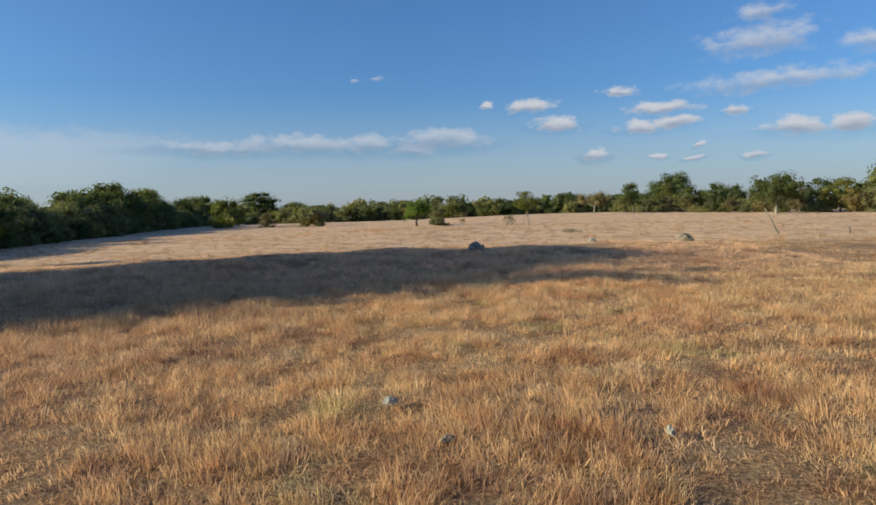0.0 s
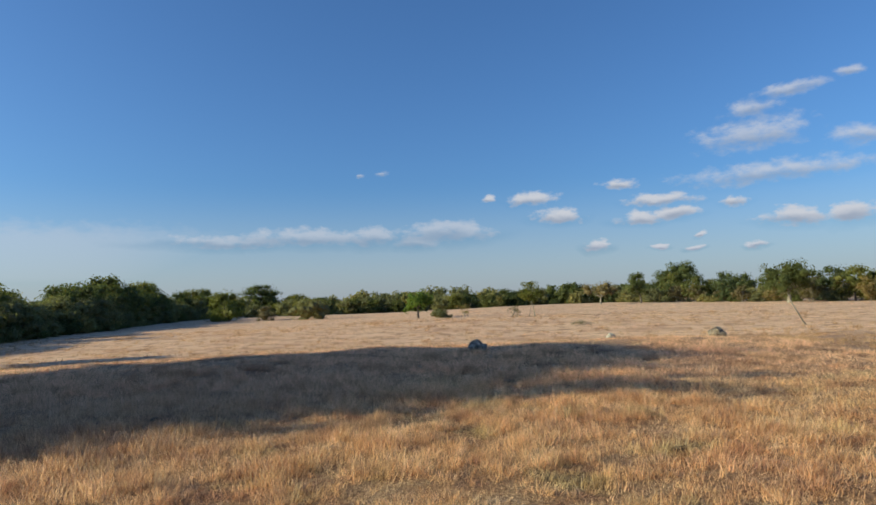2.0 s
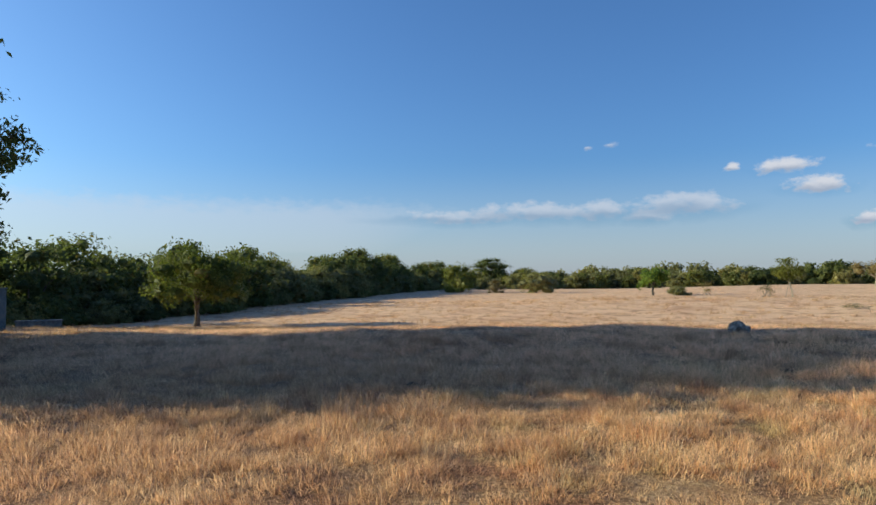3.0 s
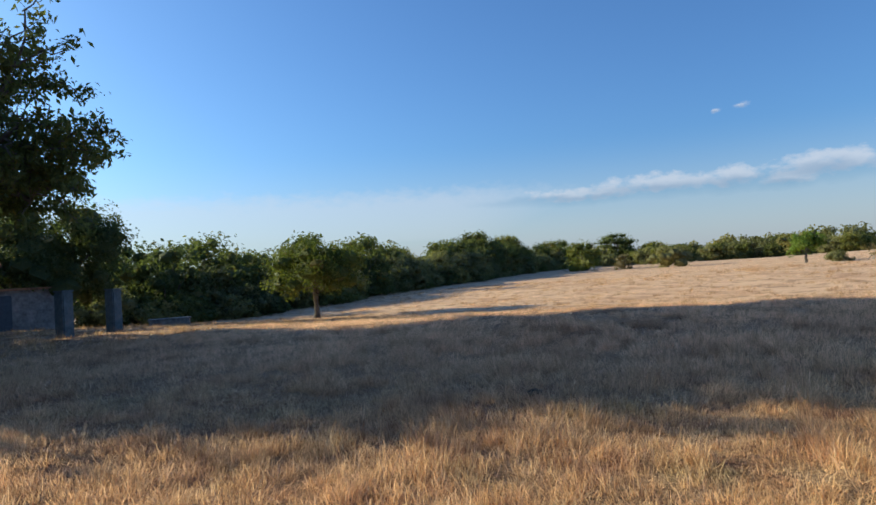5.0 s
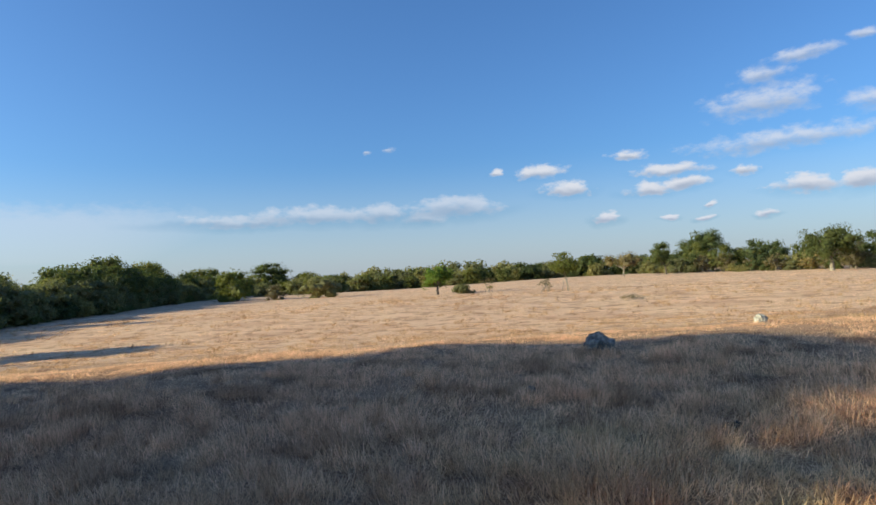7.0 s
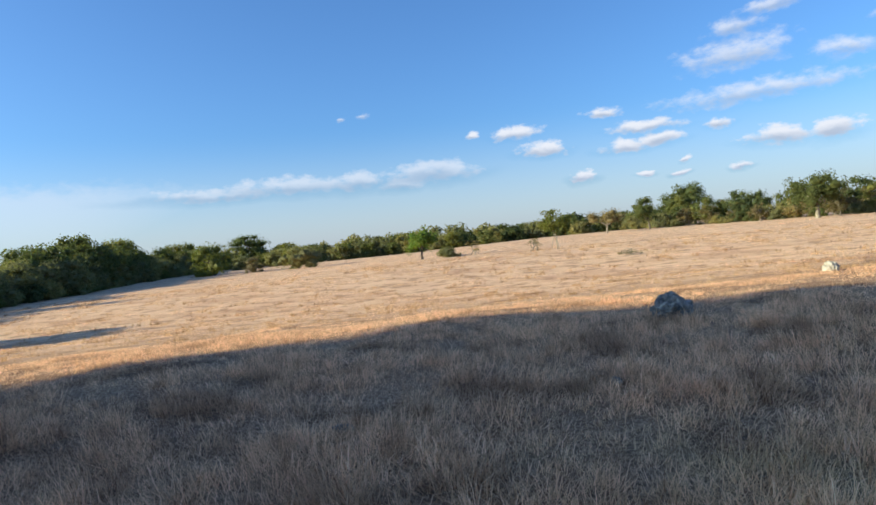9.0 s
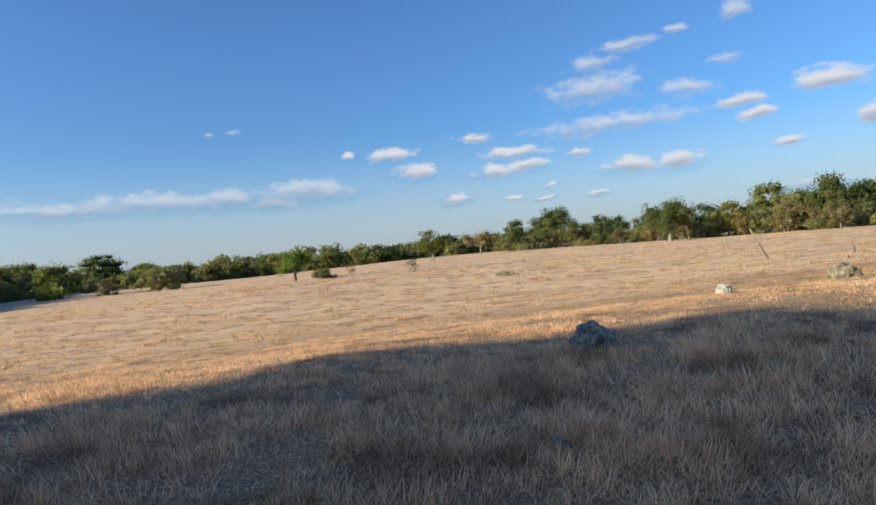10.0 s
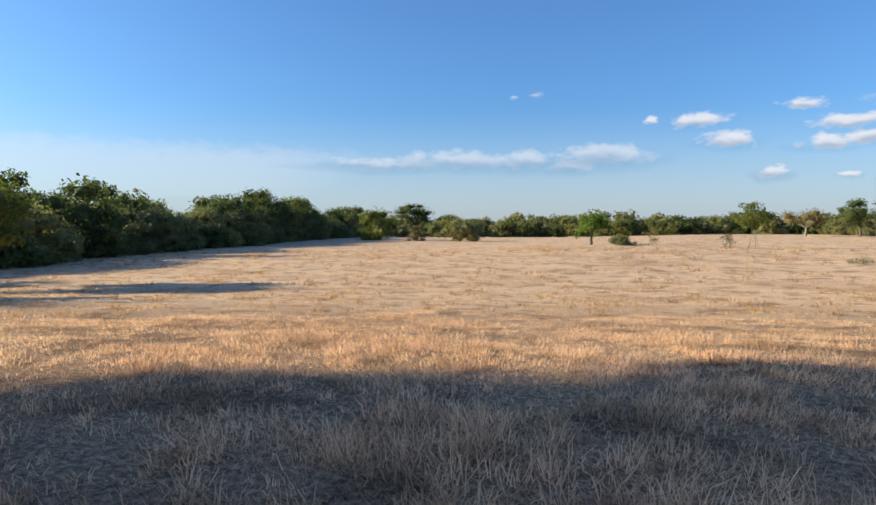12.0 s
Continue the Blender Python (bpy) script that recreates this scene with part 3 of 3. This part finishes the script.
wood_row(8, RIGHT_EDGE, 3.0, ["green_1", "scrub_3", "dark_1", "scrub_1", "dry_2", "dark_2"], 0.82, 1.2, 4.0)
wood_row(11, RIGHT_EDGE[3:], 3.0, ["green_1", "scrub_3", "scrub_1", "green_1", "dark_1"], 1.32, 1.2, 9.0)
wood_row(9, RIGHT_EDGE, 3.6, ["dark_1", "scrub_2", "dark_2", "green_1"], 1.02, 1.6, 11.0)

tree("tree", "small round-crowned tree with yellowing leaves alone in the field", "tree", on_ground(-34.2, 27.2, 20), 41, 4.75, 7.4, 0.9,
     LEAF_MID, BARK, 14000, 0.135, 0.12, 34, 0.27, lean=0.15, stems=2, solid=0.6)
tree("tree", "small bright green tree alone far out in the field", "tree", on_ground(-21.9, 80.4, 0), 42, 3.3, 3.8, 0.7, LEAF_BRIGHT, BARK, 2200, 0.2, 0.14, 12, 0.42)
tree("sapling", "slender yellow-green sapling with several thin stems", "sapling", on_ground(-6.6, 68.4, 0), 43, 3.7, 3.1, 1.3, LEAF_YELLOW, BARK_PALE, 2400, 0.15, 0.022, 14, 0.32, stems=4, solid=0)
tree("bush", "dry brown bush round the foot of a sapling", "bush", on_ground(-8.6, 68.6, 0), 44, 1.2, 1.9, 0.05, LEAF_DRY, BARK_PALE, 240, 0.12, 0.03, 7, 0.4, stems=4, solid=0)
tree("bush", "low olive-green bush alone in the field", "bush", on_ground(-17.9, 77, 0), 45, 1.05, 2.6, -0.4, LEAF_OLIVE, BARK, 1500, 0.16, 0.04, 10, 0.42, stems=4)
tree("bush", "half-bare dry bush beside a green one", "bush", on_ground(-15.4, 77, 0), 46, 1.7, 1.8, 0.1, LEAF_DRY, BARK_PALE, 260, 0.12, 0.03, 8, 0.4, stems=4, solid=0)
tree("bush", "broad light olive bush at the end of the woods", "bush", on_ground(-51, 111, 0), 53, 4.0, 9.0, -1.8, LEAF_OLIVE, BARK, 2600, 0.22, 0.05, 22, 0.38, stems=4)
tree("bush", "dry brownish bush at the end of the woods", "bush", on_ground(-59.3, 110.5, 0), 54, 3.0, 4.8, -1.2, LEAF_DRY, BARK_PALE, 1300, 0.20, 0.04, 14, 0.36, stems=4)
tree("bush", "low flattened dry brush in the open field", "bush", on_ground(-1.4, 51, 0), 55, 0.28, 1.9, -0.05, LEAF_DRY, BARK_PALE, 240, 0.08, 0.012, 12, 0.3, stems=5, flat=0.5, solid=0)
tree("tree", "tall flat-topped acacia at the end of the woods", "tree", on_ground(-93, 172, 0), 47, 9.0, 14.0, 3.6, LEAF_DARK, BARK, 2600, 0.34, 0.3, 18, 0.34, flat=0.45)
tree("tree", "yellow-green rounded tree at the end of the woods", "tree", on_ground(-68, 113, 0), 48, 5.9, 8.6, -2.6, LEAF_YELLOW, BARK, 2600, 0.28, 0.2, 14, 0.4)
tree("tree", "broad light green tree with a pale trunk before the woods", "tree", on_ground(28.5, 113, 0), 49, 7.0, 8.0, 1.0, LEAF_GREEN, BARK_PALE, 4200, 0.28, 0.3, 18, 0.38)
tree("tree", "large domed dark green tree above the woods", "tree", on_ground(20, 172, 0), 50, 9.6, 11.5, 2.0, LEAF_DARK, BARK, 4200, 0.36, 0.3, 18, 0.4)
tree("tree", "pale dry round-crowned tree before the far woods", "tree", on_ground(0.5, 150, 0), 51, 5.4, 7.6, 0.8, LEAF_DRY, BARK_PALE, 2200, 0.26, 0.18, 14, 0.4)
tree("tree", "dark green pointed tree at the edge of the woods", "tree", on_ground(9.0, 150, 0), 52, 7.2, 6.0, 0.6, LEAF_DARK, BARK, 3200, 0.28, 0.2, 14, 0.38)

tree("tree", "tall dark tree in the woods beyond the shed", "tree", on_ground(-46.0, 14.8, 0), 68, 10.8, 6.0, 0.5, LEAF_DARK, BARK, 6000, 0.24, 0.25, 34, 0.28)

# the trees by the gateway that shade the field, the seen ones first
CROWN = [(i * 40 + 4, 3.8 - 0.25 * (i % 3) - 0.6 * (2 <= i <= 4), 4.4 + 0.4 * (i % 2)) for i in range(9)] + [(i * 51 + 30, 2.35 - 0.3 * (i % 2), 6.3 + 0.3 * (i % 3)) for i in range(7)]
CROWN += [(i * 72, 1.6 - 0.5 * (i % 2), 6.9 + 0.2 * (i % 3)) for i in range(5)] + [(50, 3.4, 3.8), (62, 3.2, 4.7), (36, 3.1, 5.2), (48, 2.5, 6.8)] + [(270, 2.4, 5.2), (285, 2.3, 5.7), (305, 2.1, 6.2)]
reaching_tree("tree", "large spreading tree with dark backlit leaves by the gateway", "tree", on_ground(-20.7, 7.1, 0), 61, 2.6, CROWN, LEAF_DARK, BARK, 34, 0.13)
tree("tree", "broad dark green tree behind the gate posts", "tree", on_ground(-38.2, 14.2, 0), 62, 6.7, 8.8, 0.0, LEAF_DARK, BARK, 30000, 0.14, 0.22, 44, 0.25, stems=2, solid=0.6)
# four unseen trees, added out of view only to shape the field's shadow
tree("tree", "unseen dense tree added beside the house to cast shade", "tree", on_ground(-23.54, 2.68, 0), 63, 6.6, 5.6, -0.6, LEAF_DARK, BARK, 12000, 0.26, 0.25, 28, 0.36)
tree("tree", "unseen dense leafy tree added in front of the house to cast shade", "tree", on_ground(-24.4, 4.0, 0), 66, 7.0, 7.0, -0.6, LEAF_DARK, BARK, 18000, 0.26, 0.25, 30, 0.36)
tree("tree", "unseen broad dense tree added beside the house and shed to cast shade", "tree", on_ground(-26.2, 6.2, 0), 67, 9.6, 6.0, -0.5, LEAF_DARK, BARK, 18000, 0.26, 0.28, 28, 0.36)
tree("tree", "unseen tall high-crowned tree added behind the house to cast shade", "tree", on_ground(-39.08, 1.1, 0), 64, 15.5, 4.8, 10.0, LEAF_DARK, BARK, 16000, 0.32, 0.34, 28, 0.36)
tree("tree", "tall nearly leafless tree above the woods", "tree", on_ground(50.5, 88.0, 0), 65, 9.0, 5.0, 4.5, LEAF_DRY, BARK_PALE, 260, 0.16, 0.16, 26, 0.3, limbs=26, solid=0)

# ---- house, shed, gateway ----
house = thing("house", "white plastered house with a low clay-tiled gable roof", "house", on_ground(-32.6, 6.25))
HALF_X, HALF_Y, EAVE, RIDGE = 3.0, 4.0, 2.5, 3.3
for at, size in (((HALF_X - 0.12, 0, -0.3), (0.24, 2 * HALF_Y, EAVE + 0.3)), ((0.12 - HALF_X, 0, -0.3), (0.24, 2 * HALF_Y, EAVE + 0.3)),
                 ((0, HALF_Y - 0.12, -0.3), (2 * HALF_X - 0.5, 0.24, EAVE + 0.3)), ((0, 0.12 - HALF_Y, -0.3), (2 * HALF_X - 0.5, 0.24, EAVE + 0.3))):
    part("wall", (box(size, at, 0.01), PLASTER), house)
for end in (-1, 1):
    bm = bmesh.new()
    tri = [bm.verts.new((x, end * (HALF_Y - 0.02 - d), z)) for d in (0.0, 0.22) for x, z in ((-HALF_X + 0.1, EAVE), (HALF_X - 0.1, EAVE), (0, RIDGE - 0.1))]
    for f in ((0, 1, 2), (5, 4, 3), (0, 3, 4, 1), (1, 4, 5, 2), (2, 5, 3, 0)):
        bm.faces.new([tri[i] for i in f])
    bmesh.ops.recalc_face_normals(bm, faces=bm.faces)
    part("gable", (bm, PLASTER), house)
PITCH = math.atan2(RIDGE - EAVE, HALF_X)
SLOPE = math.hypot(RIDGE - EAVE, HALF_X) + 0.45
for side in (-1, 1):
    bm = box((SLOPE, 2 * HALF_Y + 0.7, 0.08), (0, 0, 0), 0.01)
    bmesh.ops.transform(bm, matrix=Matrix.Translation((side * (HALF_X + 0.38) / 2, 0, (RIDGE + EAVE) / 2 - 0.1)) @ pose(0, 0, 0, 0, side * math.degrees(PITCH), 0), verts=bm.verts)
    deck = part("roof", (bm, ROOFTILE), house)
    course = bpy.data.meshes.new("tile_course")
    bm = box((0.36, 2 * HALF_Y + 0.74, 0.03), (0, 0, 0), 0.008)
    bm.to_mesh(course)
    bm.free()
    course.materials.append(ROOFTILE)
    for i in range(11):
        f = (i + 0.5) / 11
        tile = new("tile_course", course)
        tile.parent = deck
        tile.matrix_basis = Matrix.Translation((side * f * (HALF_X + 0.38), 0, RIDGE + 0.03 - f * (RIDGE - EAVE + 0.23))) @ pose(0, 0, 0, 0, side * (math.degrees(PITCH) - 3), 0)
shed = thing("shed", "small grey blockwork shed with a dark door", "shed", on_ground(-36.2, 12.4))
part("wall", (box((2.2, 3.0, 2.1), (0, 0, -0.3), 0.02), BLOCKWORK), shed)
part("roof", (box((2.6, 3.5, 0.10), (0, 0, 1.8), 0.02), ROOFTILE), shed)
part("door", (box((0.06, 0.7, 1.6), (1.12, -0.6, 0.0), 0.01), DOORPAINT), shed)


trough = thing("trough", "low grey concrete trough at the edge of the woods", "trough", on_ground(-36.5, 19.6, 62))
part("basin", (box((2.0, 0.7, 0.40), (0, 0, -0.05), 0.03), BLOCKWORK), trough)
part("rim", (box((2.1, 0.8, 0.08), (0, 0, 0.35), 0.02), BLOCKWORK), trough)


def gate_post(x, y, turn, tall):
    root = thing("gate_post", "blue-grey painted concrete gate post", "gate post", on_ground(x, y, turn), "gateway posts")
    part("shaft", (box((0.36, 0.36, tall + 0.2), (0, 0, -0.2), 0.03, 0, 0.97), CONCRETE), root)
    part("cap", (box((0.38, 0.38, 0.05), (0, 0, tall), 0.015), CONCRETE), root)


gate_post(-23.5, 12.3, 24, 1.3)
gate_post(-22.4, 10.6, 24, 1.3)


# ---- rocks and posts in the field ----
def rock(name, label, x, y, size, seed, mat, sink=0.06, rise=0.0):
    rng = np.random.default_rng(seed)
    bm = bmesh.new()
    bmesh.ops.create_icosphere(bm, subdivisions=4, radius=0.5)
    off = Vector(rng.uniform(-50, 50, 3))
    for v in bm.verts:
        d = v.co.normalized()
        k = 1 + 0.35 * noise.fractal(d * 1.6 + off, 0.9, 2.0, 5) - 0.12 * abs(noise.noise(d * 6 + off))
        v.co = Vector((d.x * size[0], d.y * size[1], max(d.z, -0.35) * size[2])) * 0.5 * k
        v.co.z += size[2] * 0.3
    me = bpy.data.meshes.new(name)
    bm.to_mesh(me)
    bm.free()
    me.materials.append(mat)
    ob = new(name, me)
    ob.matrix_basis = on_ground(x, y, float(rng.uniform(0, 360)), sink - rise)
    return tagged(ob, label, "rock")


rock("rock", "grey pitted limestone boulder standing in the shaded grass", -3.18, 18.0, (0.43, 0.35, 0.36), 3, LIMESTONE, 0.03)
rock("rock", "pale cream limestone lump in the sunlit grass", 0.0, 22.7, (0.28, 0.24, 0.27), 5, CHALK, 0.03)
rock("rock", "brown and grey broken boulder in the dry grass", 3.3, 25.0, (0.62, 0.5, 0.42), 7, DIRTSTONE, 0.02)
rock("stone", "small whitish stone lying in the dry grass", -1.5, 4.62, (0.10, 0.08, 0.08), 11, CHALK, -0.03)
rock("stone", "small grey stone lying in the dry grass", -0.92, 4.0, (0.11, 0.08, 0.06), 12, LIMESTONE, -0.01)
rock("stone", "small flat pale stone lying in the dry grass", 0.49, 4.42, (0.13, 0.05, 0.06), 13, CHALK, -0.02)
rock("stone", "flat pale stone half hidden in the grass", -3.92, 15.5, (0.15, 0.08, 0.07), 14, LIMESTONE, 0.0)
rock("stone", "flat grey stone half hidden in the grass", -5.85, 14.7, (0.16, 0.10, 0.07), 15, LIMESTONE, 0.0)


def fence_post(x, y, tall, lean_x, lean_y, r, label, board=False):
    root = thing("fence_post", label, "post", on_ground(x, y), "old fence posts")
    top = np.array([lean_x, lean_y, tall])
    rng = np.random.default_rng(int(abs(x * 10)))
    v, f = tubes([(limb(rng, (-lean_x * 0.12, 0, -tall * 0.12), top, r * 1.1, r * 0.85, 0.02))], 8)
    part("post", mesh_of("post", v, f, TIMBER, True), root)
    if board:
        a, b = top * 0.55, top * 1.02
        v, f = tubes([(np.array([a + [0, -r, 0], (a + b) / 2 + [0, -r * 1.3, 0], b + [0, -r, 0]]), np.array([r * 0.7, r * 0.9, r * 0.7]))], 5)
        part("board", mesh_of("board", v, f, TIMBER_PALE), root, "bleached split rail nailed to the post")
    return root


fence_post(11.87, 46.30, 1.66, -0.87, 0.0, 0.05, "thin leaning weathered fence post with a bleached rail", True)
fence_post(17.74, 44.26, 1.66, -0.95, 0.0, 0.065, "stout leaning fence post with a bleached rail", True)
fence_post(15.59, 45.12, 0.42, -0.04, 0.0, 0.07, "short dark stump of a fence post")
fence_post(21.90, 42.25, 0.42, 0.0, 0.0, 0.05, "short dark stump of a fence post")

rock("rock", "white boulder near the ruined pillars", 36.6, 70.9, (0.8, 0.6, 0.6), 31, CHALK, 0.0)
for x, y, tall in ((37.6, 70.3, 1.1), (38.6, 69.8, 0.9)):
    pillar = thing("ruined_pillar", "short crumbling grey stone pillar before the woods", "pillar", on_ground(x, y, 20), "ruined pillars")
    part("shaft", (box((0.5, 0.45, tall), (0, 0, -0.1), 0.06, 0, 0.9), BLOCKWORK), pillar)

# ---- dark lumps in the grass ----
for x, y, s, seed in ((0.36, 9.7, 0.15, 21), (-6.3, 10.5, 0.18, 22), (-1.96, 14.6, 0.16, 23)):
    tagged(rock("dung_heap", "dark dried dung heap in the grass", x, y, (s, s * 0.8, s * 0.45), seed, DUNG, 0.0), category="dung heap")


# ---- grass ----
def seen_ground(x, y):
    """The part of the field that lies before the walk, as a stretch of the plan."""
    ahead = (y > 1.2 - 0.15 * x) & (y > 1.2 + 1.35 * x) & (x < 60)
    left = (x < -3.0) & (y > 3.6 + 0.12 * (x + 3))
    return ahead | left


def walk_distance(x, y):
    a, b = np.array([0.0, 0.0]), np.array([-5.8, 13.7])
    ab = b - a
    t = np.clip(((x - a[0]) * ab[0] + (y - a[1]) * ab[1]) / (ab @ ab), 0, 1)
    return np.hypot(x - a[0] - t * ab[0], y - a[1] - t * ab[1])


def lumps(x, y, wave, seed):
    """Smooth uneven values from 0 to 1 over the plan, some metres from hump to hump."""
    table = np.random.default_rng(seed).random((97, 97))
    u, v = x / wave, y / wave
    i, j = np.floor(u).astype(int), np.floor(v).astype(int)
    fu, fv = u - i, v - j
    fu, fv = fu * fu * (3 - 2 * fu), fv * fv * (3 - 2 * fv)
    a = table[i % 97, j % 97] * (1 - fu) + table[(i + 1) % 97, j % 97] * fu
    b = table[i % 97, (j + 1) % 97] * (1 - fu) + table[(i + 1) % 97, (j + 1) % 97] * fu
    return a * (1 - fv) + b * fv


def growth(x, y):
    """How tall the grass stands: short on the way in, long before and on the bank, grazed beyond it."""
    n = -0.36 * x + 0.93 * y
    up = np.clip((n - 7.0) / 3.0, 0, 1) * np.clip((18.2 - n) / 1.6, 0, 1)
    mown = np.clip((n - 16.5) / 2.5, 0, 1)
    return 0.85 + 0.40 * up * np.clip((5.0 - x) / 5.0, 0, 1) - 0.30 * mown


def sward(seed, near, far, per_tuft, tufts_m2, tall, width, reach, name, label, segments=2, lean=0.68, patchy=0.75, mat=GRASS):
    """Tufts of bent blades between two distances from the walk, thick in some patches and thin in others, as one mesh."""
    rng = np.random.default_rng(seed)
    x0, x1, y0, y1 = -6 - far, min(2 + far, 50), 0, 14 + far
    n = int((x1 - x0) * (y1 - y0) * tufts_m2)
    x, y = rng.uniform(x0, x1, n), rng.uniform(y0, y1, n)
    d = walk_distance(x, y)
    keep = (d >= near) & (d < far) & seen_ground(x, y) & (x > -60)
    x, y = x[keep], y[keep]
    grain = max(1.0, near / 9.0)
    thick = 0.5 * lumps(x, y, 0.32 * grain, 5) + 0.3 * lumps(x, y, 0.9 * grain, 6) + 0.2 * lumps(x, y, 3.1, 7)
    thick = np.clip((thick - 0.30) / 0.36, 0, 1)
    k = rng.random(len(x)) < 1 - patchy + patchy * thick
    x, y, thick = x[k], y[k], thick[k]
    size = growth(x, y) * (0.55 + 0.65 * thick) * rng.uniform(0.7, 1.25, len(x))
    # each tuft leans its own way, near ones alike
    ta = 9.0 * lumps(x, y, 2.4, 8) + rng.normal(0, 0.8, len(x))
    x, y, size, ta = (np.repeat(a, per_tuft) for a in (x, y, size, ta))
    m = len(x)
    px, py = rng.normal(0, 1, m), rng.normal(0, 1, m)
    bx, by = x + px * reach * np.sqrt(size), y + py * reach * np.sqrt(size)
    ox, oy = 0.6 * px + 0.45 * np.cos(ta) + rng.normal(0, 0.75, m), 0.6 * py + 0.45 * np.sin(ta) + rng.normal(0, 0.75, m)
    norm = np.hypot(ox, oy) + 1e-6
    ox, oy = ox / norm, oy / norm
    h = tall * size * rng.uniform(0.45, 1.3, m)
    lean_ = np.abs(rng.normal(lean, 0.30, m))
    wa = rng.uniform(0, 2 * np.pi, m)
    wx, wy = np.cos(wa) * width / 2, np.sin(wa) * width / 2
    base = np.stack([bx, by, ground_z(bx, by) - 0.015], -1)
    out = np.stack([ox, oy, 0 * ox], -1)
    side = np.stack([wx, wy, 0 * wx], -1)
    up = np.array([0, 0, 1.0])
    tip = base + up * (h * np.clip(1 - 0.35 * lean_, 0.3, 1))[:, None] + out * (h * lean_)[:, None]
    if segments == 2:
        mid = base + up * (h * 0.58)[:, None] + out * (h * lean_ * 0.32)[:, None]
        v = np.stack([base - side, base + side, mid - side * 0.8, mid + side * 0.8, tip], 1).reshape(-1, 3)
        i = np.arange(m)[:, None] * 5
        f = np.concatenate([i + [0, 1, 3], i + [0, 3, 2], i + [2, 3, 4]], 1).reshape(-1, 3)
    else:
        v = np.stack([base - side, base + side, tip], 1).reshape(-1, 3)
        f = np.arange(m * 3).reshape(-1, 3)
    ob = new(name, mesh_of(name, v, f, mat))
    return tagged(ob, label, "grass", kind="stuff")


sward(70, 0.0, 6.5, 6, 390, 0.105, 0.0076, 0.04, "dry_grass", "short dry straw-coloured turf", 1, 0.8, 0.5)
sward(71, 0.0, 6.5, 15, 84, 0.145, 0.0054, 0.036, "dry_grass", "dry straw-coloured grass in tufts")
sward(72, 6.5, 13, 6, 170, 0.095, 0.012, 0.05, "dry_grass", "short dry straw-coloured turf", 1, 0.8, 0.4)
sward(73, 6.5, 13, 12, 50, 0.145, 0.0090, 0.045, "dry_grass", "dry straw-coloured grass in tufts", 1)
sward(74, 13, 26, 6, 40, 0.080, 0.018, 0.08, "dry_grass", "short dry straw-coloured grass of the open field", 1, 0.7, 0.4)
sward(75, 13, 26, 12, 9, 0.20, 0.016, 0.07, "dry_grass", "dry grass tufts of the open field", 1, 0.45, 0.9, GRASS_OLD)
sward(76, 26, 60, 6, 7, 0.11, 0.030, 0.16, "dry_grass", "short pale dry grass of the far field", 1, 0.6, 0.5)
sward(77, 26, 60, 10, 1.5, 0.30, 0.035, 0.13, "dry_grass", "dry grass tussocks of the far field", 1, 0.45, 0.95, GRASS_OLD)
sward(78, 60, 130, 6, 0.6, 0.17, 0.08, 0.3, "dry_grass", "short pale dry grass of the far field", 1, 0.5, 0.8)
